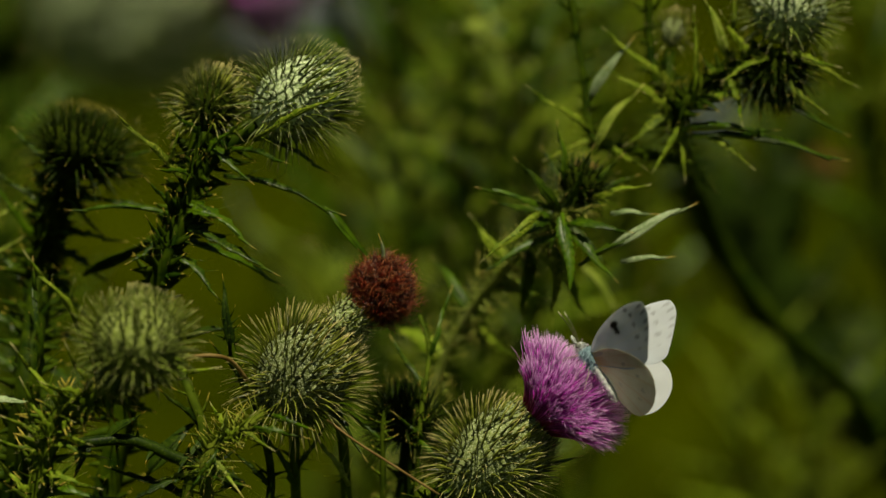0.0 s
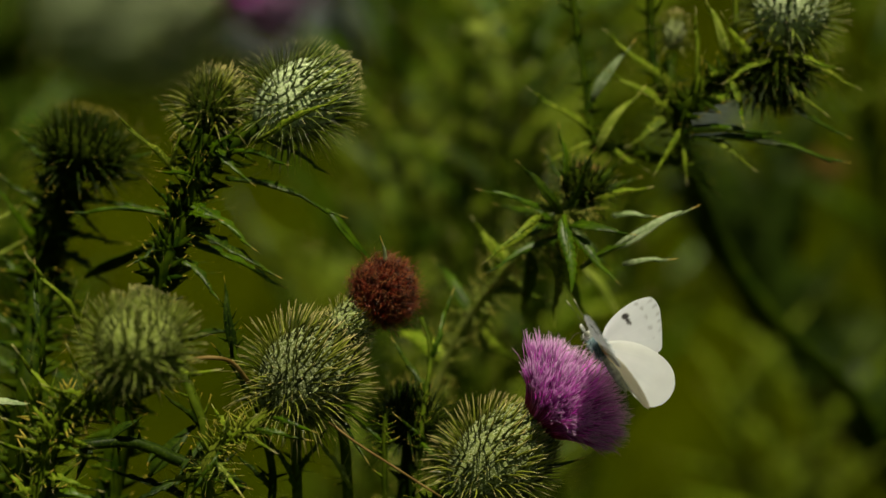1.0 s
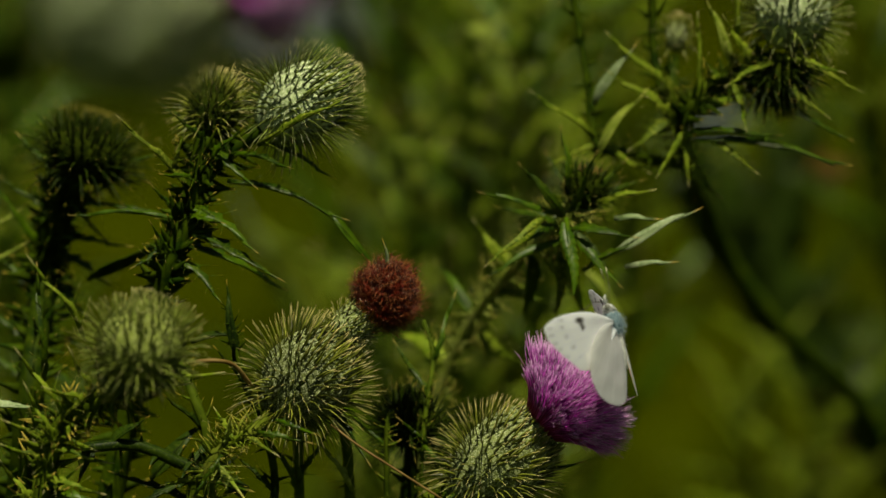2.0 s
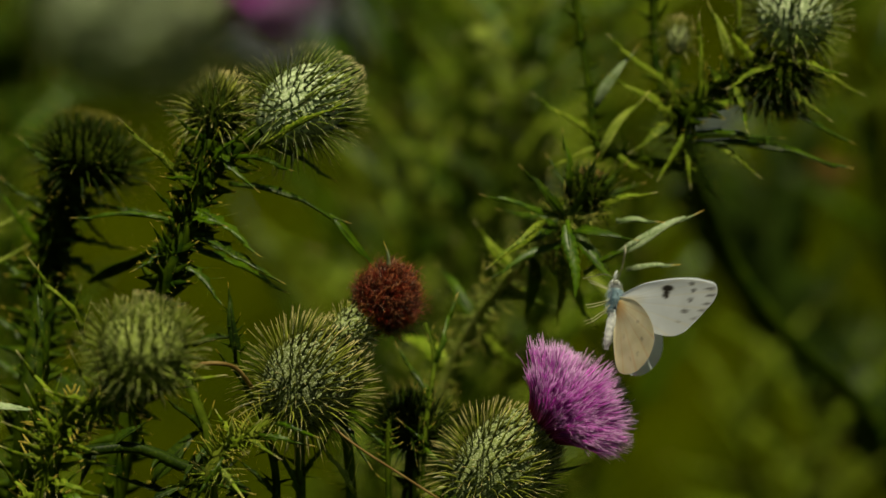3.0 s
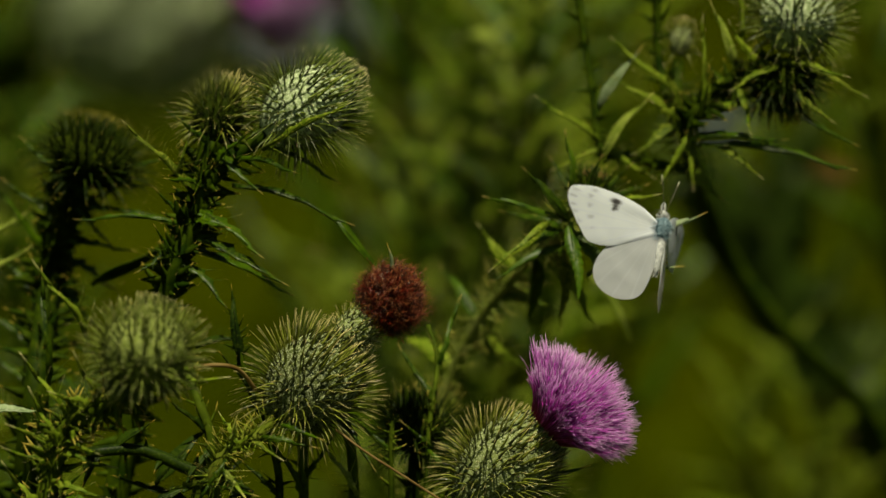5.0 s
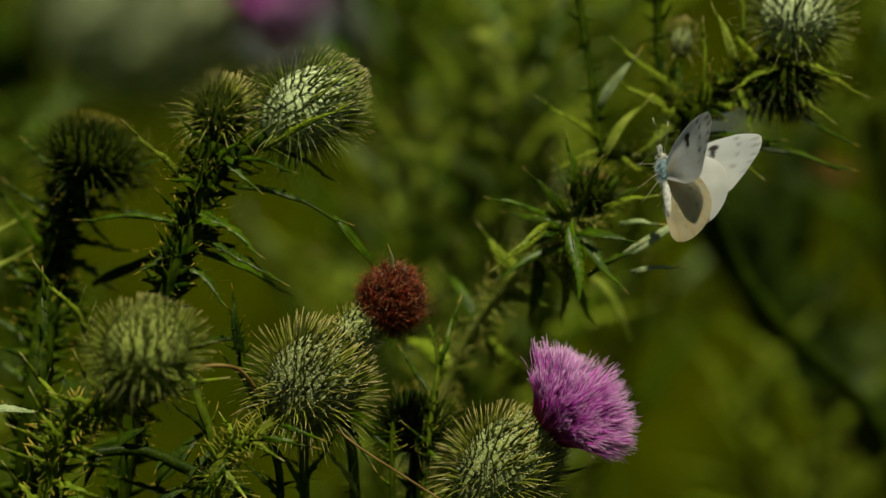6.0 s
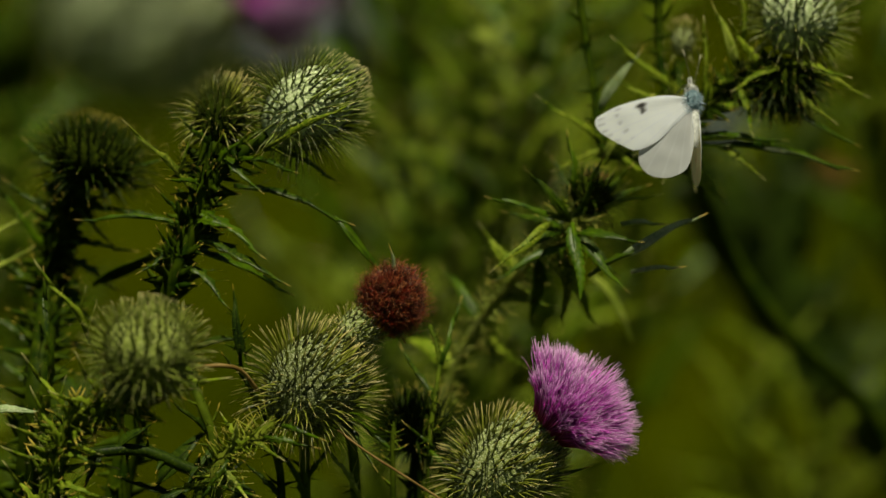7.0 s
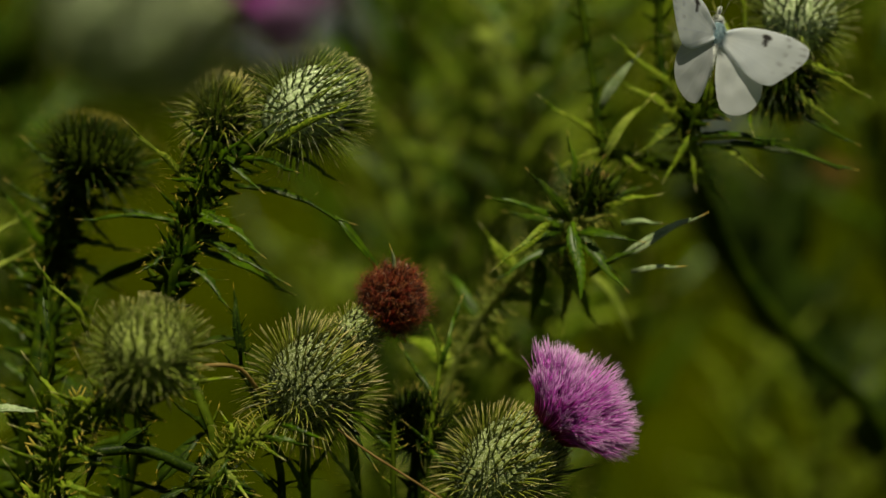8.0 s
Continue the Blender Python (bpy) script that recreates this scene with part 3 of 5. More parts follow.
for i, (a, b, w, m) in enumerate((
        ((-0.0921, -0.0276, 0.9814), (-0.1008, -0.0311, 0.9964), 0.0011, LEAF_MID), ((-0.1023, -0.0277, 0.9695), (-0.1032, -0.0258, 0.9921), 0.0011, LEAF), ((-0.0974, -0.0302, 0.9611), (-0.1071, -0.0344, 0.9777), 0.0018, LEAF_MID), ((-0.0966, -0.0302, 0.9611), (-0.0985, -0.0345, 0.9770), 0.0016, LEAF),
        ((-0.0907, -0.0308, 0.9635), (-0.0979, -0.0399, 0.9694), 0.0022, LEAF_MID), ((-0.0892, -0.0307, 0.9642), (-0.0931, -0.0365, 0.9774), 0.002, LEAF_MID), ((-0.0847, -0.0314, 0.9656), (-0.0880, -0.0374, 0.9776), 0.0018, LEAF_MID), ((-0.0952, -0.0303, 0.9604), (-0.0831, -0.0398, 0.9583), 0.0022, LEAF),
        ((-0.0997, -0.0305, 0.9537), (-0.1086, -0.0375, 0.9600), 0.002, LEAF_MID), ((-0.1006, -0.0300, 0.9506), (-0.0855, -0.0391, 0.9506), 0.002, LEAF_MID), ((-0.1013, -0.0305, 0.9477), (-0.1103, -0.0366, 0.9538), 0.002, LEAF_MID), ((-0.1024, -0.0301, 0.9446), (-0.1129, -0.0402, 0.9444), 0.0022, LEAF),
        ((-0.1022, -0.0303, 0.9431), (-0.0870, -0.0405, 0.9429), 0.0026, LEAF_MID), ((-0.1015, -0.0293, 0.9489), (-0.1042, -0.0370, 0.9628), 0.0018, LEAF), ((-0.0982, -0.0300, 0.9566), (-0.0888, -0.0380, 0.9689), 0.0018, LEAF_MID), ((-0.0923, -0.0299, 0.9626), (-0.0781, -0.0384, 0.9661), 0.0024, LEAF),
        ((-0.0799, -0.0292, 0.9669), (-0.0672, -0.0319, 0.9690), 0.0032, LEAF_MID), ((-0.0784, -0.0289, 0.9683), (-0.0632, -0.0349, 0.9748), 0.0016, LEAF), ((-0.0776, -0.0300, 0.9682), (-0.0560, -0.0352, 0.9730), 0.0012, LEAF_MID), ((-0.0805, -0.0302, 0.9671), (-0.0815, -0.0398, 0.9642), 0.0022, LEAF_MID),
        ((-0.1047, -0.0294, 0.9368), (-0.0933, -0.0356, 0.9476), 0.0026, LEAF), ((-0.1050, -0.0296, 0.9354), (-0.1121, -0.0354, 0.9490), 0.0026, LEAF_MID), ((-0.1040, -0.0294, 0.9368), (-0.0791, -0.0352, 0.9385), 0.003, LEAF), ((-0.0968, -0.0295, 0.9592), (-0.0913, -0.0358, 0.9699), 0.0018, LEAF_MID),
        ((-0.0990, -0.0302, 0.9551), (-0.0898, -0.0385, 0.9543), 0.002, LEAF_MID), ((-0.0997, -0.0307, 0.9523), (-0.1050, -0.0360, 0.9685), 0.0016, LEAF_MID))):
    if i % 4 != 3:
        leaf(ball, a, Vector(a).lerp(Vector(b), 0.72 if i > 1 else 1), w * 0.95, (0.2, -0.8, 0.7), 0.2, 3, 0.007, 100 + i, material=m)
s = Shape()
s.tube(glide([(-0.0649, -0.0250, 0.9734), (-0.0583, -0.0249, 0.9739), (-0.0535, -0.0212, 0.9718), (-0.0496, -0.0162, 0.9653)], 12), [0.0006] * 13, 6)
part("dry_stalk", s, STRAW, ball, "curved straw-brown dry stalk")

# ---- slender dark stems between the heads, some with shade put into their colour ----
slim = plant("slender dark green thistle stems with narrow leaves, colour deepened for shade")
foot(slim, (-0.0705, -0.0088, 0.8346), (-0.09, 0.05, 0), 0.0035, 53)
stem(slim, [(-0.0705, -0.0088, 0.8346), (-0.0694, -0.0063, 0.9065), (-0.0667, -0.0066, 0.9335), (-0.0626, -0.0042, 0.9469), (-0.0659, -0.0023, 0.9582), (-0.0705, 0.0025, 0.9680), (-0.0713, 0.0056, 0.9743)], 0.0018, 0.001, 0.6, 0.004, 11, fat=0.1, material=STEM_GREEN)
stem(slim, [(-0.0705, -0.0088, 0.8346), (-0.0526, -0.0063, 0.9065), (-0.0444, -0.0056, 0.9332), (-0.0476, -0.0044, 0.9517), (-0.0521, -0.0036, 0.9624), (-0.0551, -0.0015, 0.9743), (-0.0566, 0.0005, 0.9855)], 0.0014, 0.0005, 0.7, 0.004, 12, fat=0.1)
# Shade on this crossing branch is put into its dark colour.
stem(slim, [(-0.0523, -0.0060, 0.9333), (-0.0590, -0.0070, 0.9380), (-0.0687, -0.0080, 0.9417), (-0.0811, -0.0100, 0.9475), (-0.0949, -0.0140, 0.9476)], 0.0018, 0.0014, 0.5, 0.005, 14, fat=0.2, material=LEAF_SHADED)
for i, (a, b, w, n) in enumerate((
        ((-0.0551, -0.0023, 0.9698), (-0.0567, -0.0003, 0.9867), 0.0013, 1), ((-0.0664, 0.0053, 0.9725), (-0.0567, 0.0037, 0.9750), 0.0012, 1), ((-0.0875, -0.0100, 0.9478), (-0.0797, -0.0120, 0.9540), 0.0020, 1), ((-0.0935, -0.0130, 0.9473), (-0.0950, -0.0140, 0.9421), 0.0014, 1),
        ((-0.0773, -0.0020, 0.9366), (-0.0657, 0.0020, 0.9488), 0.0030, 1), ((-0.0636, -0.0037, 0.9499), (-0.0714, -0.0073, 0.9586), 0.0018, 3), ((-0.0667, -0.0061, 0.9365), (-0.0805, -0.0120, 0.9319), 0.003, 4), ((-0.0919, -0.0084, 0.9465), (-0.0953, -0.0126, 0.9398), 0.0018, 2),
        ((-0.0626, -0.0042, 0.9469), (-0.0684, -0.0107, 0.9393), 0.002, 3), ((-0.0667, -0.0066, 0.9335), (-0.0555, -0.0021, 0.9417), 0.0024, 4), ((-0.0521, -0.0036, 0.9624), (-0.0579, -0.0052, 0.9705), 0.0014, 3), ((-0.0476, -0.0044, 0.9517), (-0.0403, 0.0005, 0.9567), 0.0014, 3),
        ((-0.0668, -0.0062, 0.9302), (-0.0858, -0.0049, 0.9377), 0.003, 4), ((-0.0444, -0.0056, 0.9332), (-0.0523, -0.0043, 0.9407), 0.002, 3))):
    # These leaves take the same shade-darkened green.
    leaf(slim, a, b, w, (0.1, -0.5, 1), 0.06, n, 0.004, 140 + i, material=LEAF_SHADED)
leaf(slim, (-0.1218, -0.0123, 0.9587), (-0.1086, -0.0123, 0.9587), 0.0015, (0, -0.7, 1), 0.02, 5, 0.002, 160, material=LEAF_SILVER, cut=0.3)

# ---- dark stem with the half-grown head ----
dark = plant("dark spiny thistle stem with a half-grown head")
foot(dark, (-0.1212, 0.0054, 0.8285), (-0.2, 0.06, 0), 0.005, 54)
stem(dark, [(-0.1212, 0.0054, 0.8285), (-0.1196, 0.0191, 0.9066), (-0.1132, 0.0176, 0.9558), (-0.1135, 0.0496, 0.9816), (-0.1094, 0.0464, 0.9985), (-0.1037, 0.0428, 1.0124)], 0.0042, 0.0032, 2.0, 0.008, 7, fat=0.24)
# Shade on this head is carried by its dark kind 2 colours.
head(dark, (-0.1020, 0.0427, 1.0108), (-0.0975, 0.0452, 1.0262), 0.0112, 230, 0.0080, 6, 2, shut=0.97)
for i, (a, b, w) in enumerate((
        ((-0.1086, 0.0467, 1.0001), (-0.0957, 0.0481, 1.0081), 0.003), ((-0.1102, 0.0456, 0.9938), (-0.0942, 0.0463, 0.9920), 0.003), ((-0.1094, 0.0464, 0.9985), (-0.1214, 0.0481, 1.0081), 0.003), ((-0.1122, 0.0529, 0.9892), (-0.0984, 0.0515, 0.9812), 0.004), ((-0.1130, 0.0521, 0.9844), (-0.1263, 0.0480, 1.0073), 0.0022),
        ((-0.1138, 0.0515, 0.9812), (-0.1033, 0.0498, 0.9716), 0.004), ((-0.1147, 0.0501, 0.9732), (-0.1261, 0.0524, 0.9860), 0.004), ((-0.1155, 0.0487, 0.9651), (-0.1033, 0.0481, 0.9619), 0.004), ((-0.1163, 0.0476, 0.9587), (-0.1293, 0.0498, 0.9716), 0.004), ((-0.1052, 0.0423, 1.0097), (-0.0887, 0.0444, 1.0102), 0.003),
        ((-0.1052, 0.0422, 1.0090), (-0.1160, 0.0461, 1.0197), 0.003), ((-0.1045, 0.0425, 1.0105), (-0.0844, 0.0432, 1.0169), 0.0028), ((-0.1067, 0.0436, 1.0055), (-0.0986, 0.0442, 0.9973), 0.003), ((-0.1171, 0.0470, 0.9555), (-0.1049, 0.0462, 0.9507), 0.004), ((-0.1074, 0.0453, 1.0036), (-0.0774, 0.0417, 1.0001), 0.0014),
        ((-0.1179, 0.0459, 0.9491), (-0.1277, 0.0476, 0.9587), 0.004))):
    leaf(dark, a, b, w, (0.1, -0.6, 0.9), 0.1, 4, 0.006, 180 + i)
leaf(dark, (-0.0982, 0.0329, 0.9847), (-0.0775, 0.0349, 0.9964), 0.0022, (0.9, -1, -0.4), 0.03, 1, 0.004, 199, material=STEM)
for i, (a, b) in enumerate((((-0.1295, 0.0459, 0.9954), (-0.1213, 0.0479, 1.0008)), ((-0.1295, 0.0442, 0.9859), (-0.1208, 0.0461, 0.9909)))):
    leaf(dark, a, b, 0.001, (0, -1, 0.6), 0.03, 2, 0.004, 210 + i, material=LEAF_PALE)

# ---- thistle with the leafy bud ----
mid = plant("spiny thistle with a whorl of leaves below its bud")
foot(mid, (-0.0250, 0.0686, 0.8012), (-0.01, 0.2, 0), 0.004, 55)
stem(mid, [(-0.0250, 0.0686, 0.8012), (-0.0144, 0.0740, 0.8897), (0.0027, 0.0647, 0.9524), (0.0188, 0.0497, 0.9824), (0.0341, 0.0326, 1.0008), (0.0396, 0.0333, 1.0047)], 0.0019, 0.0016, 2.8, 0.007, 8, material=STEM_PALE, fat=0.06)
h = head(mid, (0.0396, 0.0332, 1.0043), (0.0417, 0.0352, 1.0151), 0.0058, 110, 0.005, 7, 2, shut=0.97)
for i, (a, b, w, up, m) in enumerate((
        ((0.0489, 0.0214, 0.9945), (0.0671, 0.0181, 1.0047), 0.0017, (-0.3, -1, 0.7), LEAF_SILVER), ((0.0346, 0.0178, 1.0033), (0.0360, 0.0065, 0.9851), 0.0030, (0.1, -1, 0.1), LEAF), ((0.0282, 0.0228, 1.0028), (0.0156, 0.0142, 0.9942), 0.0022, (0.3, -1, 0.6), LEAF_MID),
        ((0.0339, 0.0281, 1.0040), (0.0246, 0.0250, 1.0150), 0.0026, (0.4, -1, 0.3), LEAF), ((0.0358, 0.0305, 1.0115), (0.0342, 0.0315, 1.0230), 0.0018, (0.6, -1, 0), LEAF), ((0.0364, 0.0224, 1.0002), (0.0495, 0.0152, 0.9998), 0.0026, (0, -0.7, 1), LEAF),
        ((0.0520, 0.0206, 0.9902), (0.0608, 0.0149, 0.9922), 0.001, (0, -0.8, 0.8), LEAF_SILVER), ((0.0449, 0.0296, 1.0069), (0.0548, 0.0261, 1.0098), 0.0016, (0, -0.8, 0.8), LEAF_MID), ((0.0495, 0.0278, 1.0024), (0.0570, 0.0229, 1.0031), 0.001, (0, -0.8, 0.8), LEAF_SILVER),
        ((0.0339, 0.0290, 1.0030), (0.0153, 0.0240, 1.0092), 0.0012, (0, -1, 0.6), LEAF), ((0.0367, 0.0220, 0.9979), (0.0465, 0.0153, 0.9888), 0.0022, (0, -1, 0.6), LEAF), ((0.0341, 0.0318, 0.9962), (0.0163, 0.0253, 0.9882), 0.0016, (0, -1, 0.6), LEAF),
        ((0.0341, 0.0326, 1.0008), (0.0448, 0.0248, 0.9910), 0.0034, (0, -1, 0.6), LEAF), ((0.0325, 0.0326, 1.0008), (0.0243, 0.0220, 0.9979), 0.0034, (0, -1, 0.6), LEAF), ((0.0320, 0.0370, 0.9969), (0.0330, 0.0381, 0.9740), 0.003, (0.6, -1, 0), LEAF_MID),
        ((0.0282, 0.0414, 0.9929), (0.0416, 0.0479, 0.9720), 0.004, (0.6, -1, 0), LEAF_MID), ((0.0250, 0.0410, 0.9905), (0.0245, 0.0479, 0.9720), 0.004, (0.6, -1, 0), LEAF), ((0.0396, 0.0335, 1.0055), (0.0488, 0.0311, 1.0154), 0.0016, (0, -1, 0.6), LEAF),
        ((0.0396, 0.0335, 1.0055), (0.0535, 0.0403, 1.0100), 0.0016, (0, -1, 0.6), LEAF), ((0.0388, 0.0335, 1.0055), (0.0320, 0.0413, 1.0155), 0.0016, (0, -1, 0.6), LEAF), ((0.0205, 0.0498, 0.9832), (0.0123, 0.0518, 0.9944), 0.003, (0, -1, 0.6), LEAF_MID),
        ((0.0157, 0.0539, 0.9774), (0.0286, 0.0484, 0.9752), 0.004, (0, -1, 0.6), LEAF_MID), ((0.0109, 0.0574, 0.9683), (0.0010, 0.0695, 0.9795), 0.003, (0, -1, 0.6), LEAF), ((0.0076, 0.0614, 0.9624), (0.0210, 0.0652, 0.9548), 0.004, (0, -1, 0.6), LEAF_MID),
        ((0.0027, 0.0649, 0.9532), (-0.0108, 0.0761, 0.9593), 0.004, (0, -1, 0.6), LEAF_MID), ((0.0341, 0.0328, 1.0016), (0.0414, 0.0255, 1.0178), 0.0014, (0.6, -1, 0.2), LEAF), ((0.0341, 0.0326, 1.0008), (0.0201, 0.0391, 1.0030), 0.0018, (0, -1, 0.6), LEAF))):
    leaf(mid, a, b, w * (0.62 if i in (2, 6, 7, 8) else 0.85), up, 0.08, 9 if i == 1 else 5 if i > 8 else 1 if i in (0, 2, 6, 8) else 4, 0.0018 if i == 1 else 0.005, 220 + i, material=m, cut=0.3)
# Shaded base of the silvery leaf, made as a separate darker leaf.
leaf(mid, (0.0403, 0.0225, 0.9892), (0.0534, 0.0197, 0.9967), 0.0022, (0, -0.4, 1), 0.05, 3, 0.003, 248)
leaf(mid, (0.0448, 0.0871, 0.9758), (0.0568, 0.0937, 0.9556), 0.002, (0.1, -0.5, 1), 0.06, 1, 0.002, 249, material=LEAF_PALE)
florets(h, (0.0415, 0.0348, 1.0130), (0.1, -0.5, 1), 0.0022, 0.0032, 120, 0.5, STRAW, 31, tufts=20, label="pale closed tip of the bud")

# ---- thistle with two heads, one above the other ----
right = plant("spiny thistle with a silvery head over a shade-darkened one")
stem(right, [(0.30, 0.42, -0.04), (0.1916, 0.2304, 0.8089), (0.1606, 0.2344, 0.8897), (0.1233, 0.2112, 0.9306), (0.1002, 0.2065, 0.9619), (0.0872, 0.1806, 0.9879)], 0.0032, 0.0026, 0, 0, 90)
stem(right, [(0.0872, 0.1806, 0.9879), (0.0769, 0.1027, 1.0067), (0.0682, 0.0503, 1.0264), (0.0792, 0.0472, 1.0373), (0.0945, 0.0437, 1.0464)], 0.0022, 0.002, 1.6, 0.007, 9)
head(right, (0.0958, 0.0441, 1.0485), (0.1028, 0.0477, 1.0691), 0.0102, 300, 0.0064, 8, 1, shut=0.985, single=True)
# Lower head's dark colours stand in for shade from the head above.
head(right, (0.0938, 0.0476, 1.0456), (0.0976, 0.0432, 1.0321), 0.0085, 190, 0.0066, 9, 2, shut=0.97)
head(right, (0.0678, 0.0638, 1.0453), (0.0688, 0.0653, 1.0541), 0.003, 60, 0.004, 23, 0, shut=0.97)
stem(right, [(0.0677, 0.0506, 1.0280), (0.0666, 0.0571, 1.0362), (0.0675, 0.0635, 1.0436)], 0.0018, 0.0016, 1.5, 0.005, 71)
stem(right, [(0.0677, 0.0506, 1.0280), (0.0621, 0.0632, 1.0420), (0.0613, 0.0683, 1.0710)], 0.0016, 0.001, 1.5, 0.005, 72)
for i, (a, b, w, up, m) in enumerate((
        ((0.0728, 0.0445, 1.0223), (0.1104, 0.0365, 1.0169), 0.0016, (0, -0.5, 1), LEAF), ((0.0673, 0.0457, 1.0230), (0.0913, 0.0398, 1.0241), 0.0028, (0, -0.3, 1), LEAF), ((0.0916, 0.0434, 1.0329), (0.1113, 0.0378, 1.0247), 0.0018, (0, -0.5, 1), LEAF),
        ((0.0444, 0.0514, 1.0323), (0.0531, 0.0496, 1.0454), 0.002, (-0.5, -0.7, 0.9), LEAF_SILVER), ((0.0444, 0.0496, 1.0221), (0.0294, 0.0474, 1.0331), 0.001, (0, -1, 0.6), LEAF_MID), ((0.0451, 0.0470, 1.0188), (0.0556, 0.0463, 1.0326), 0.0020, (-0.5, -0.6, 1), LEAF_PALE),
        ((0.0717, 0.0411, 1.0316), (0.0721, 0.0429, 1.0536), 0.0018, (1, -0.8, 0), LEAF_MID), ((0.0818, 0.0433, 1.0441), (0.0758, 0.0418, 1.0585), 0.0014, (0.5, -1, 0.3), LEAF_PALE), ((0.0834, 0.0447, 1.0519), (0.0821, 0.0451, 1.0661), 0.0016, (1, -0.8, 0), LEAF_MID),
        ((0.0677, 0.0505, 1.0272), (0.0569, 0.0454, 1.0214), 0.003, (0, -0.8, 0.8), LEAF_MID), ((0.0677, 0.0506, 1.0280), (0.0513, 0.0484, 1.0387), 0.0018, (0, -1, 0.6), LEAF_MID), ((0.0677, 0.0516, 1.0336), (0.0505, 0.0502, 1.0490), 0.0014, (0, -1, 0.6), LEAF_MID),
        ((0.0713, 0.0473, 1.0324), (0.0802, 0.0430, 1.0425), 0.0016, (0, -1, 0.6), LEAF_MID), ((0.0713, 0.0468, 1.0293), (0.0850, 0.0416, 1.0347), 0.002, (0, -1, 0.6), LEAF_MID), ((0.0693, 0.0499, 1.0241), (0.0701, 0.0440, 1.0135), 0.002, (0.6, -1, 0), LEAF_MID),
        ((0.0697, 0.0462, 1.0261), (0.0628, 0.0383, 1.0160), 0.002, (0.6, -1, 0), LEAF_MID), ((0.0821, 0.0445, 1.0392), (0.0845, 0.0367, 1.0297), 0.0016, (0.6, -1, 0), LEAF_MID), ((0.0882, 0.0430, 1.0425), (0.0811, 0.0389, 1.0540), 0.0018, (0.6, -1, 0), LEAF_MID),
        ((0.0950, 0.0416, 1.0458), (0.1137, 0.0382, 1.0383), 0.0014, (0, -0.6, 1), LEAF_MID), ((0.0942, 0.0416, 1.0458), (0.1076, 0.0350, 1.0434), 0.0016, (0, -0.6, 1), LEAF_MID), ((0.0942, 0.0414, 1.0451), (0.0822, 0.0325, 1.0405), 0.0016, (0, -0.6, 1), LEAF_MID),
        ((0.0677, 0.0506, 1.0280), (0.0632, 0.0467, 1.0405), 0.003, (0.6, -1, 0.2), LEAF_MID), ((0.0776, 0.0444, 1.0215), (0.0858, 0.0383, 1.0160), 0.0018, (0, -0.4, 1), LEAF_MID), ((0.0677, 0.0505, 1.0272), (0.0604, 0.0414, 1.0331), 0.0034, (0.3, -1, 0.4), LEAF_MID),
        ((0.0698, 0.0582, 1.0131), (0.0776, 0.0570, 1.0067), 0.003, (0.3, -1, 0.4), LEAF_MID), ((0.0444, 0.0492, 1.0201), (0.0347, 0.0485, 1.0161), 0.0012, (0, -1, 0.6), LEAF_MID), ((0.0444, 0.0493, 1.0206), (0.0556, 0.0482, 1.0145), 0.0012, (0, -1, 0.6), LEAF_MID),
        ((0.0942, 0.0405, 1.0396), (0.1047, 0.0351, 1.0323), 0.0016, (0, -1, 0.6), LEAF_MID))):
    leaf(right, a, b, w * 1.1, up, 0.06, 1 if i in (3, 5, 7) else 4, 0.005, 260 + i, material=m, cut=0.45)
stem(right, [(0.0698, 0.0582, 1.0131), (0.0543, 0.0528, 1.0172), (0.0444, 0.0493, 1.0206), (0.0423, 0.0571, 1.0362), (0.0372, 0.0683, 1.0710)], 0.0014, 0.0009, 2, 0.004, 73)

# ---- thistle close to the lens ----
near = plant("thistle with a purple head, close by and out of focus")
foot(near, (-0.1347, -0.2266, 0.9287), (-0.3, -0.15, 0), 0.0045, 57)
stem(near, [(-0.1347, -0.2266, 0.9287), (-0.1065, -0.2324, 1.0249), (-0.0866, -0.2375, 1.0603), (-0.0661, -0.2456, 1.0793)], 0.0034, 0.0027, 1.5, 0.007, 13)
h = head(near, (-0.0643, -0.2457, 1.0768), (-0.0367, -0.2441, 1.0895), 0.0150, 200, 0.006, 10, 1)
florets(h, (-0.0375, -0.2441, 1.0905), (0.93, -0.25, -0.34), 0.0048, 0.0165, 1000, 0.4, PURPLE, 5, thick=0.0004, label="purple-pink brush of florets")
for i, (a, b) in enumerate((((-0.0866, -0.2375, 1.0603), (-0.0609, -0.2474, 1.0691)), ((-0.0797, -0.2415, 1.0703), (-0.0675, -0.2443, 1.0865)), ((-0.0866, -0.2375, 1.0603), (-0.1040, -0.2350, 1.0720)), ((-0.0960, -0.2350, 1.0440), (-0.0760, -0.2440, 1.0480)))):
    leaf(near, a, b, 0.004, (0, -0.8, 0.7), 0.1, 4, 0.004, 300 + i, material=LEAF)


# ---- thistles standing further back, soft in the distance ----
def behind(p, k=1.42):
    """A place k times as far from the camera's first stand, along the same line."""
    return EYE + (Vector(p) - EYE) * k


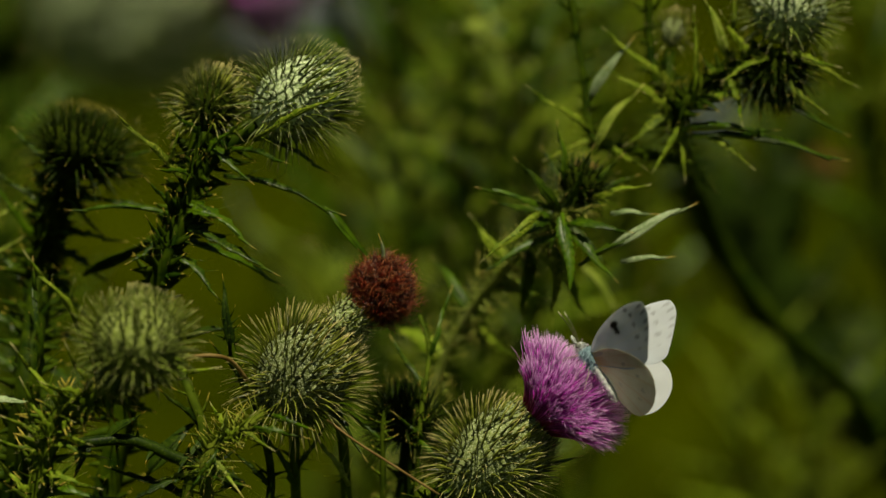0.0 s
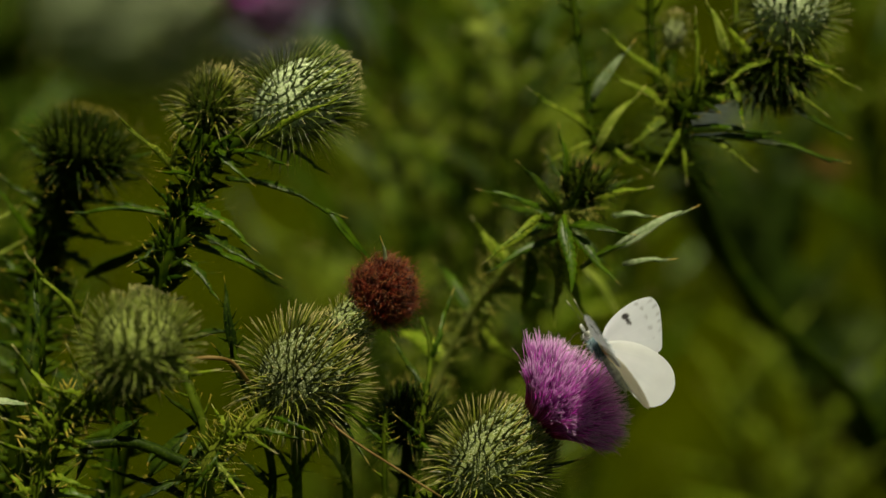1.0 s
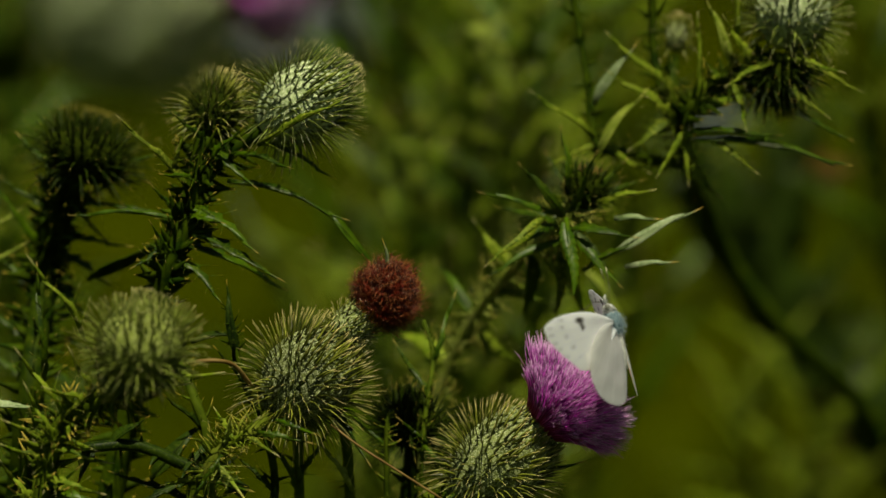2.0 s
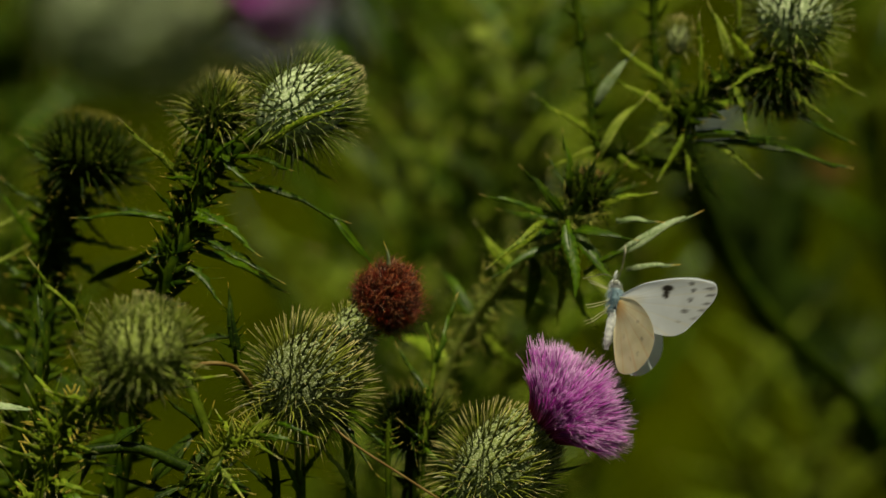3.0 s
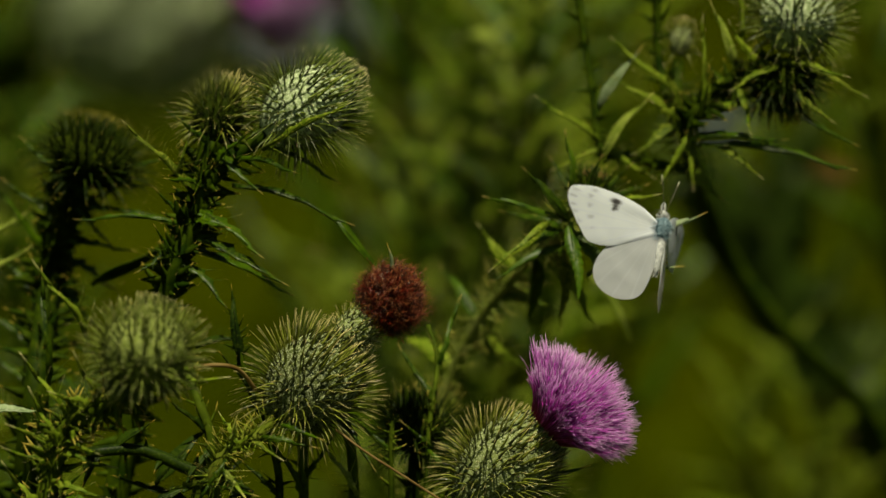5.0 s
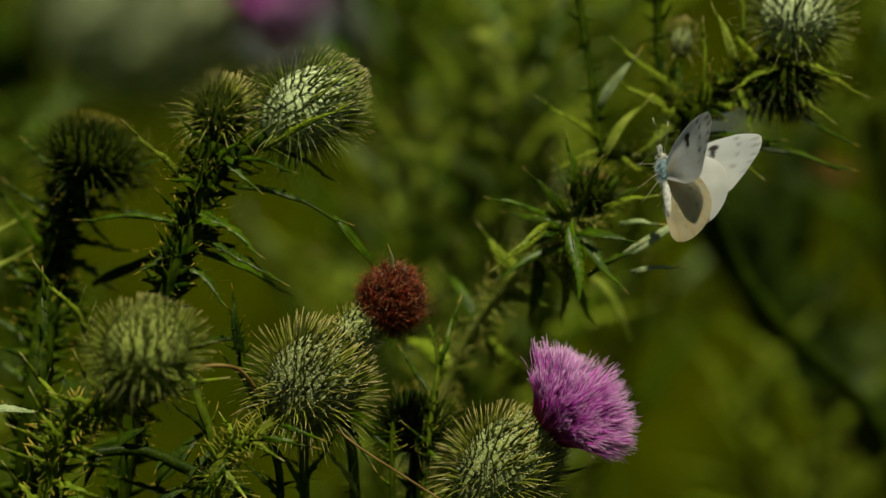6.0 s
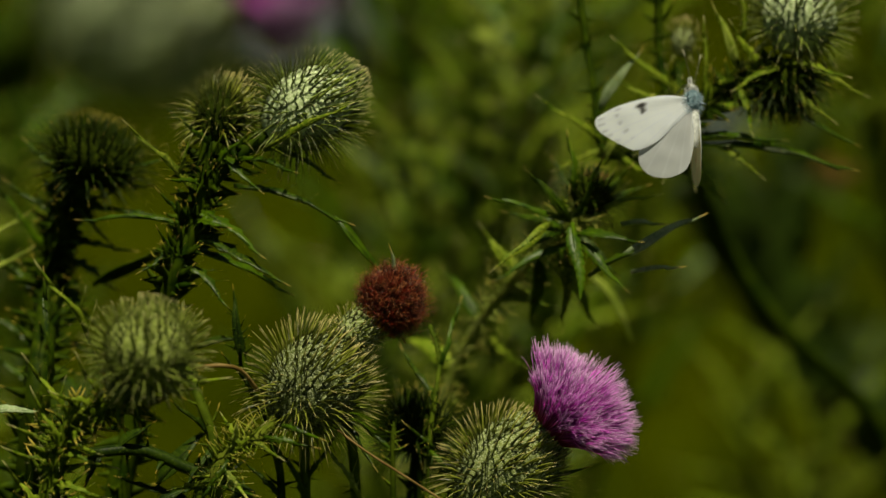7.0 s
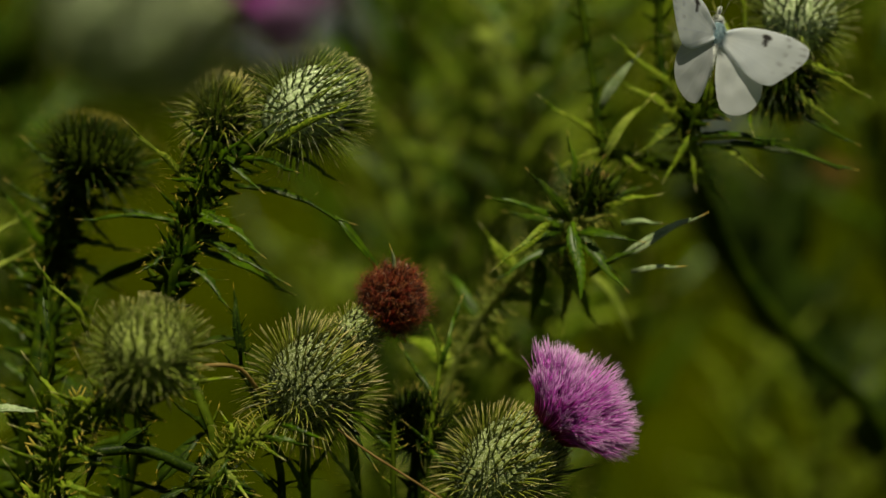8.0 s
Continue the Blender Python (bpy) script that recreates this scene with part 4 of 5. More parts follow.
def far_plant(top, ground, n, reach, seed, pale=0.2, label="tall leafy thistle standing further back"):
    rng = random.Random(seed)
    p = plant(label, group="thistles further back")
    top, g, reach = behind(top, 1.2), Vector(ground) * 1.2, reach * 1.2
    way = [g - Vector((0, 0, 0.04)), g.lerp(top, 0.5) + Vector((rng.uniform(-0.05, 0.05), 0, 0)), g.lerp(top, 0.8) + Vector((rng.uniform(-0.03, 0.03), 0, 0)), top]
    stem(p, way, 0.004, 0.0022, 0, 0, seed)
    pts = glide(way, 60)
    for i in range(n):
        q = pts[60 - int(32 * (i / n) ** 1.1)]
        ang = i * 2.4 + rng.random()
        k = reach * rng.uniform(0.5, 1.3)
        tip = q + Vector((math.cos(ang) * k, math.sin(ang) * k * 0.8, k * rng.uniform(0.3, 1.4)))
        # A share of the leaves takes the lighter green, coloured as if sunlit.
        leaf(p, q, tip, k * rng.uniform(0.12, 0.2), (rng.uniform(-0.6, 0.6), -0.8, 1), 0.1, 5, 0.008, seed * 50 + i, material=LEAF_MID if rng.random() < pale + 0.22 else LEAF, cut=0.8)
    return p


for i, (top, g, n, reach, pale) in enumerate((
        ((0.0159, 0.2706, 1.0376), (0.02, 0.5, 0), 36, 0.05, 0.3), ((-0.0009, 0.3046, 0.9999), (0.02, 0.45, 0), 40, 0.05, 0.2), ((-0.0198, 0.3898, 1.0228), (-0.05, 0.5, 0), 34, 0.06, 0), ((0.0332, 0.3475, 1.0130), (0.02, 0.6, 0), 36, 0.05, 0.2),
        ((0.0677, 0.4307, 1.0241), (0.02, 0.7, 0), 34, 0.06, 0.1), ((-0.1742, 0.4115, 1.0306), (-0.3, 0.55, 0), 26, 0.06, 0.1), ((-0.1804, 0.3404, 0.9727), (-0.3, 0.5, 0), 24, 0.06, 0.1), ((0.1917, 0.4598, 1.0166), (0.35, 0.7, 0), 26, 0.07, 0),
        ((0.0030, 0.1711, 0.9912), (0.03, 0.3, 0), 34, 0.035, 0.3), ((0.1172, 0.3215, 0.8753), (0.2, 0.6, 0), 26, 0.042, 0.85), ((0.1520, 0.3398, 0.8635), (0.28, 0.65, 0), 26, 0.042, 0.85), ((0.0257, 0.1490, 1.0388), (0.0, 0.26, 0), 30, 0.03, 0.2),
        ((-0.0131, 0.2322, 0.9345), (-0.02, 0.32, 0), 16, 0.04, 0.3), ((0.0094, 0.1602, 1.0451), (0.04, 0.22, 0), 40, 0.022, 0.6), ((0.0215, 0.1259, 1.0232), (0.04, 0.2, 0), 36, 0.02, 0.6),
        ((-0.0054, 0.1612, 0.9927), (0.0, 0.24, 0), 40, 0.024, 0.6), ((0.0317, 0.1812, 1.0489), (0.0, 0.26, 0), 36, 0.024, 0.5), ((0.0159, 0.2018, 0.9926), (0.0, 0.3, 0), 40, 0.028, 0.5),
        ((-0.1539, 0.2299, 1.0370), (-0.2, 0.3, 0), 24, 0.026, 0.1), ((-0.1392, 0.1385, 0.9795), (-0.2, 0.24, 0), 16, 0.026, 0), ((-0.0147, 0.2527, 1.0514), (-0.02, 0.4, 0), 50, 0.026, 0))):
    p = far_plant(top, g, n, reach, 401 + i, pale)
    if i == 7:
        leaf(p, (0.1829, 0.4537, 0.9819), (0.1955, 0.4550, 0.9893), 0.003, (0, -0.6, 1), 0.1, 3, 0.004, 492, material=LEAF_MID)
    if i == 0:
        leaf(p, (0.0094, 0.2499, 1.0353), (0.0250, 0.2580, 1.0238), 0.010, (0, -0.6, 1), 0.1, 3, 0.004, 493, material=LEAF_PALE)
        leaf(p, (0.0135, 0.2481, 1.0252), (0.0219, 0.2606, 1.0385), 0.006, (0, -0.6, 1), 0.1, 3, 0.004, 494, material=LEAF_PALE)

# ---- stout dark thistle behind the two-headed one ----
stout = plant("stout dark branching thistle stem far behind the rest")


trunk = [(0.2305, 0.5600, 0.8015), (0.2015, 0.5600, 0.8304), (0.1782, 0.5600, 0.8592), (0.1579, 0.5600, 0.8905), (0.1407, 0.5600, 0.9132), (0.1250, 0.5600, 0.9384)]
limb = [(0.1565, 0.5600, 0.8934), (0.1671, 0.5600, 0.9160), (0.1741, 0.5600, 0.9384)]
stem(stout, [(0.56, 0.72, -0.04), (0.38, 0.60, 0.62)] + trunk, 0.021, 0.016, 0, 0, 90, material=LEAF_SHADED)
stem(stout, limb, 0.017, 0.011, 0, 0, 91, material=LEAF_SHADED)
for i, (a, b) in enumerate((((0.1837, 0.6000, 0.9225), (0.2139, 0.6200, 0.9326)), ((0.1876, 0.6000, 0.9384), (0.2055, 0.6200, 0.9209)))):
    leaf(stout, a, b, 0.014, (0, -0.8, 0.7), 0.1, 3, 0.004, 580 + i, name="dead_leaf", material=DEAD)
rng = random.Random(77)
fork = glide(trunk, 30) + glide(limb, 10)
for i, q in enumerate(fork):
    for side in (-1, 1):
        tip = q + Vector((side * rng.uniform(0.010, 0.030), rng.uniform(-0.03, 0.03), rng.uniform(-0.015, 0.045)))
        leaf(stout, q, tip, rng.uniform(0.008, 0.014), (rng.uniform(-0.4, 0.4), -0.8, 1), 0.1, 3, 0.007, 500 + 2 * i + side, material=LEAF_SHADED)


# ---- butterfly ----
def wing_paint(name, low, high, dark, base, through):
    m = paint(name, low, high, 400, 0.6, spec=0.2)
    n, l = m.node_tree.nodes, m.node_tree.links
    b = n["Principled BSDF"]
    out = b.inputs["Base Color"].links[0].from_socket
    for key, col in (("vein", base), ("mark", dark)):
        at = n.new("ShaderNodeAttribute")
        at.attribute_name = key
        mx = n.new("ShaderNodeMix")
        mx.data_type = "RGBA"
        mx.inputs["B"].default_value = (*col, 1)
        l.new(at.outputs["Fac"], mx.inputs["Factor"])
        l.new(out, mx.inputs["A"])
        out = mx.outputs["Result"]
    l.new(out, b.inputs["Base Color"])
    tr = n.new("ShaderNodeBsdfTranslucent")
    l.new(out, tr.inputs["Color"])
    sh = n.new("ShaderNodeMixShader")
    sh.inputs[0].default_value = through
    l.new(b.outputs[0], sh.inputs[1])
    l.new(tr.outputs[0], sh.inputs[2])
    l.new(sh.outputs[0], n["Material Output"].inputs["Surface"])
    return m


TOP = wing_paint("wing_upper_side", (0.83, 0.88, 0.95), (0.86, 0.91, 0.97), (0.025, 0.018, 0.015), (0.78, 0.83, 0.9), 0.48)
UNDER = wing_paint("wing_under_side", (0.88, 0.89, 0.9), (0.91, 0.92, 0.93), (0.04, 0.03, 0.02), (0.74, 0.64, 0.42), 0.78)
UNDER_HIND = wing_paint("hindwing_under_side", (0.87, 0.78, 0.56), (0.91, 0.83, 0.64), (0.06, 0.04, 0.02), (0.74, 0.38, 0.05), 0.8)
FUR = paint("blue_grey_fur", (0.1, 0.2, 0.25), (0.36, 0.5, 0.57), 900, 0.9, tip=(0.62, 0.73, 0.79), tip_at=0.42)
PALE_FUR = paint("pale_fur", (0.34, 0.36, 0.36), (0.62, 0.64, 0.62), 900, 0.9, tip=(0.72, 0.74, 0.72), tip_at=0.4)
HORN = paint("dark_horn", (0.05, 0.045, 0.03), (0.14, 0.13, 0.09), 900, 0.4, tip=(0.6, 0.6, 0.42), tip_at=0.8)
EYE_GREY = paint("grey_eye", (0.12, 0.13, 0.11), (0.24, 0.25, 0.2), 2500, 0.25, spec=0.6)
LEG_PALE = paint("pale_leg", (0.5, 0.46, 0.32), (0.7, 0.66, 0.5), 900, 0.6)

FORE = [(0, 0.72), (7, 3.51), (14, 4.5), (21, 4.41), (25.6, 3.51), (28.6, 1.98), (28, -1.26), (24.8, -4.68), (21, -7.92), (17, -10.44), (11, -9.54), (5, -5.94), (0, -2.7)]
HIND = [(0, 0.9), (7.2, -0.5), (12.8, -3.9), (16.4, -8.6), (17.2, -13.0), (15.2, -17.0), (11.2, -19.7), (6.7, -20.6), (2.9, -19.2), (0.5, -13.6), (-0.3, -6.2), (0, -1.8)]
FORE_MARKS = [(14.6, 2.34, 1.5, 0.8, 0.95), (14.2, 0.81, 0.8, 1.1, 0.95), (21.5, 3.24, 0.8, 0.5, 0.7), (22, 1.44, 0.7, 0.5, 0.8), (21.2, -1.08, 0.6, 0.6, 0.7), (19.5, -3.96, 0.9, 0.6, 0.7), (17.8, -6.66, 0.5, 0.4, 0.4), (26.9, 0, 1.2, 0.35, 0.85), (26, -2.16, 1.1, 0.35, 0.85), (24.4, -4.14, 1, 0.35, 0.75), (22.4, -5.94, 0.8, 0.35, 0.6), (26.8, 1.7, 1.4, 0.3, 0.8)]
HIND_MARKS = [(9.6, -6.65, 0.7, 0.4, 0.3), (11.6, -11.4, 0.5, 0.5, 0.3), (10.4, -15.2, 0.5, 0.6, 0.3), (7.6, -16.62, 0.4, 0.7, 0.25), (4, -10.45, 0.4, 0.7, 0.2)]


def wing(name, outline, marks, side, owner, label):
    """A thin cambered blade with its own upper and under surface, veined from the hinge."""
    edge = glide([(x, y, 0) for x, y in outline], 72)
    rows, s = 34, Shape()
    hinge = Vector((0, -0.4, 0))
    m, veins = [], []
    for layer in (1, -1):
        verts = []
        for i, e in enumerate(edge):
            for j in range(rows + 1):
                q = j / rows
                p = hinge.lerp(e, q)
                ribs = abs(((i / 72 * 9) % 1) - 0.5) * 2
                rib = max(0.0, 1 - (1 - ribs) * (2 + 9 * q))
                z = 0.5 * math.sin(math.pi * q) + 0.02 * rib + layer * (0.06 if q < 1 else 0.01) + 0.25 * noise.noise((p.x * 0.2, p.y * 0.2, 3))
                verts.append(Vector((p.x * side, p.y, z)) * 0.001)
                dark = 0.0
                for n, (mx, my, a, b, k) in enumerate(marks):
                    if n > 1:
                        k *= 0.38 if layer > 0 else 0.8
                    dd = ((p.x - mx) / a) ** 2 + ((p.y - my) / b) ** 2
                    dark = max(dark, k * min(1, max(0, 1.6 - dd)))
                if layer > 0 and outline is HIND:
                    dark = 0
                m.append(dark)
                veins.append(min(1, (0.4 if layer > 0 else 0.25) * rib * (0.4 + 0.6 * q) + (0.9 * max(0, 1 - q * 3.2) if layer < 0 else 0)))
        faces = []
        for i in range(len(edge) - 1):
            for j in range(rows):
                a = i * (rows + 1) + j
                f = (a, a + 1, a + rows + 2, a + rows + 1)
                faces.append(f if (layer * side < 0) else f[::-1])
        s.add(verts, faces, [0] * len(verts), 0 if layer > 0 else 1)
    ob = part(name, s, (TOP, UNDER_HIND if outline is HIND else UNDER), owner, label)
    for key, vals in (("mark", m), ("vein", veins)):
        at = ob.data.attributes.new(key, "FLOAT", "POINT")
        at.data.foreach_set("value", vals)
    return ob


def fuzz(shape, pts, radii, count, length, rng, back=0.6):
    for i in range(count):
        k = rng.random() * (len(pts) - 1)
        a, u = int(k), k - int(k)
        p = Vector(pts[a]).lerp(Vector(pts[a + 1]), u)
        r = radii[a] * (1 - u) + radii[a + 1] * u
        w = rng.uniform(0, 2 * math.pi)
        o = Vector((math.cos(w), 0, math.sin(w)))
        shape.spike(p + o * r * 0.9, o + Vector((0, -back, 0)) + Vector((rng.gauss(0, 0.2), rng.gauss(0, 0.2), rng.gauss(0, 0.2))), length * rng.uniform(0.6, 1.3), length * 0.06, None, 0, 3)


def butterfly():
    bf = tagged(new("butterfly"), "white butterfly with dark wing spots and blue-grey fur", "butterfly")
    rng = random.Random(9)
    for name, pts, radii, mat, hair, k in (
            ("thorax", [(0, -0.003, 0), (0, -0.0015, 0.0002), (0, 0.0005, 0.0004), (0, 0.0022, 0.0002), (0, 0.0032, 0)], [0.0009, 0.0017, 0.002, 0.0017, 0.0008], FUR, 420, 0.0016),
            ("abdomen", [(0, -0.0135, -0.0012), (0, -0.011, -0.0009), (0, -0.007, -0.0004), (0, -0.004, 0), (0, -0.0022, 0)], [0.0003, 0.0011, 0.0014, 0.0013, 0.001], PALE_FUR, 220, 0.0009),
            ("head", [(0, 0.0028, 0), (0, 0.0036, 0), (0, 0.0046, -0.0001), (0, 0.0054, -0.0004)], [0.0008, 0.0013, 0.0012, 0.0004], PALE_FUR, 220, 0.0012)):
        s = Shape()
        s.tube(pts, radii, 14, [0] * len(pts))
        fuzz(s, pts, radii, hair, k, rng)
        part(name, s, mat, bf)
    for sg in (-1, 1):
        s = Shape()
        bm = bmesh.new()
        bmesh.ops.create_icosphere(bm, subdivisions=2, radius=0.00085)
        s.add([Vector((q.co.x * 0.7 + sg * 0.001, q.co.y + 0.0044, q.co.z)) for q in bm.verts], [[q.index for q in f.verts] for f in bm.faces], [0] * len(bm.verts))
        bm.free()
        part("eye", s, EYE_GREY, bf)
        s = Shape()
        way = glide([(sg * 0.0005, 0.005, 0.0004), (sg * 0.0016, 0.0095, 0.0014), (sg * 0.003, 0.0145, 0.0018)], 10)
        s.tube(way, [0.00008] * 8 + [0.00012, 0.0002, 0.00008], 6)
        part("antenna", s, HORN, bf)
        for y, out, rear in ((0.002, 0.0026, 0.002), (0.0, 0.003, -0.002), (-0.0015, 0.003, -0.0045)):
            s = Shape()
            s.tube([(sg * 0.001, y, -0.001), (sg * out * 0.7, y + rear * 0.4, -0.0022), (sg * out, y + rear, -0.0055), (sg * out * 1.1, y + rear * 1.2, -0.0075)], [0.00011, 0.00009, 0.00007, 0.00005], 5, [0, 0, 0, 0])
            part("leg", s, LEG_PALE, bf)
        s = Shape()
        s.tube([(sg * 0.0003, 0.005, -0.0003), (sg * 0.0004, 0.0062, -0.0004), (sg * 0.0004, 0.0072, -0.0002), (sg * 0.0003, 0.0078, 0.0001)], [0.0003, 0.00034, 0.00024, 0.00006], 7)
        fuzz(s, [(sg * 0.0003, 0.005, -0.0003), (sg * 0.0004, 0.0072, -0.0002)], [0.0003, 0.0003], 40, 0.0006, rng, -0.6)
        part("palp", s, PALE_FUR, bf)
    s = Shape()
    s.tube(glide([(0, 0.0056, -0.0006), (0, 0.0066, -0.003), (0, 0.0058, -0.0062), (0, 0.005, -0.009)], 10), [0.00012] * 8 + [0.0001, 0.00008, 0.00005], 6)
    part("proboscis", s, HORN, bf)
    fore = [wing("forewing", FORE, FORE_MARKS, sg, bf, "white forewing with a black cell bar") for sg in (-1, 1)]
    hind = [wing("hindwing", HIND, HIND_MARKS, sg, bf, "rounded white hindwing, cream below") for sg in (-1, 1)]
    return bf, fore, hind


flyer, fore, hind = butterfly()


def motions():
    walk(flyer, [
        (0.0, pose(0.0403, -0.0161, 0.9711, 47, 12, 71)), (0.2, pose(0.0396, -0.0154, 0.9704, 50, 17, 73)),
        (0.4, pose(0.0402, -0.0146, 0.9708, 57, 13, 77)), (0.5, pose(0.0407, -0.0142, 0.9709, 58, 11, 75)),
        (0.6, pose(0.0415, -0.0144, 0.9713, 58, 7, 73)), (0.7, pose(0.0417, -0.0147, 0.9720, 52, 5, 70)),
        (0.8, pose(0.0422, -0.0146, 0.9729, 53, 4, 69)), (0.9, pose(0.0414, -0.0175, 0.9733, 52, 4, 68)),
        (1.0, pose(0.0419, -0.0200, 0.9755, 48, 6, 68)), (1.1, pose(0.0421, -0.0228, 0.9764, 45, 7, 68)),
        (1.2, pose(0.0426, -0.0255, 0.9781, 48, 7, 68)), (1.3, pose(0.0426, -0.0285, 0.9789, 48, 8, 67)),
        (1.4, pose(0.0436, -0.0292, 0.9795, 49, 6, 61)), (1.5, pose(0.0435, -0.0296, 0.9814, 52, 4, 69)),
        (1.6, pose(0.0441, -0.0306, 0.9827, 57, 4, 70)), (1.7, pose(0.0443, -0.0316, 0.9832, 60, 4, 71)),
        (2.8, pose(0.0465, -0.0020, 0.9850, 101, 13, 80)), (2.9, pose(0.0465, -0.0018, 0.9851, 98, 18, 82)),
        (3.0, pose(0.0463, -0.0014, 0.9861, 93, 18, 83)), (3.1, pose(0.0467, -0.0005, 0.9868, 89, 17, 81)),
        (3.2, pose(0.0457, 0.0005, 0.9869, 83, 13, 80)), (3.3, pose(0.0459, 0.0009, 0.9884, 79, 8, 79)),
        (3.4, pose(0.0457, 0.0004, 0.9886, 75, 14, 77)), (3.5, pose(0.0458, 0.0000, 0.9896, 70, 10, 75)),
        (3.6, pose(0.0465, 0.0001, 0.9899, 65, 13, 71)), (3.7, pose(0.0458, 0.0002, 0.9912, 69, 15, 68)),
        (3.8, pose(0.0474, 0.0012, 0.9933, 77, 8, 70)), (3.9, pose(0.0483, 0.0022, 0.9957, 83, 6, 70)),
        (4.0, pose(0.0496, 0.0027, 0.9944, 72, 20, 59)), (4.1, pose(0.0508, 0.0023, 0.9950, 73, 19, 53)),
        (4.2, pose(0.0524, 0.0022, 0.9971, 72, 20, 50)), (4.3, pose(0.0535, 0.0017, 0.9975, 75, 19, 53)),
        (4.4, pose(0.0539, 0.0020, 0.9983, 81, 17, 55)), (4.5, pose(0.0555, 0.0023, 0.9995, 82, 15, 55)),
        (4.6, pose(0.0588, 0.0033, 1.0019, 73, 19, 37)), (4.7, pose(0.0582, 0.0039, 1.0019, 64, 23, 21)),
        (5.8, pose(0.0589, 0.0058, 1.0170, 71, 12, 44)), (5.9, pose(0.0588, 0.0061, 1.0177, 68, 12, 39)),
        (6.0, pose(0.0588, 0.0067, 1.0201, 62, 14, 40)), (6.1, pose(0.0587, 0.0070, 1.0197, 55, 21, 35)),
        (6.2, pose(0.0595, 0.0081, 1.0240, 54, 19, 40)), (6.3, pose(0.0599, 0.0085, 1.0245, 57, 18, 39)),
        (6.4, pose(0.0595, 0.0069, 1.0256, 51, 19, 35)), (6.5, pose(0.0604, 0.0053, 1.0274, 52, 19, 32)),
        (6.6, pose(0.0621, 0.0068, 1.0298, 52, 18, 29)), (6.7, pose(0.0626, 0.0082, 1.0316, 56, 18, 31)),
        (6.8, pose(0.0630, 0.0094, 1.0334, 53, 19, 31)), (6.9, pose(0.0645, 0.0109, 1.0363, 55, 17, 27)),
        (7.0, pose(0.0663, 0.0121, 1.0382, 57, 16, 28)), (7.1, pose(0.0676, 0.0115, 1.0405, 62, 15, 30)),
        (7.2, pose(0.0681, 0.0109, 1.0420, 65, 16, 30)), (7.3, pose(0.0687, 0.0101, 1.0431, 61, 21, 25)),
        (7.4, pose(0.0688, 0.0099, 1.0445, 64, 24, 28)), (7.5, pose(0.0696, 0.0099, 1.0474, 74, 21, 27)),
        (7.6, pose(0.0697, 0.0094, 1.0490, 74, 20, 26)), (7.7, pose(0.0707, 0.0091, 1.0509, 73, 20, 26)),
        (7.8, pose(0.0719, 0.0105, 1.0537, 76, 21, 30)), (7.9, pose(0.0723, 0.0117, 1.0552, 76, 24, 32)),
        (8.0, pose(0.0722, 0.0129, 1.0562, 82, 20, 38))])
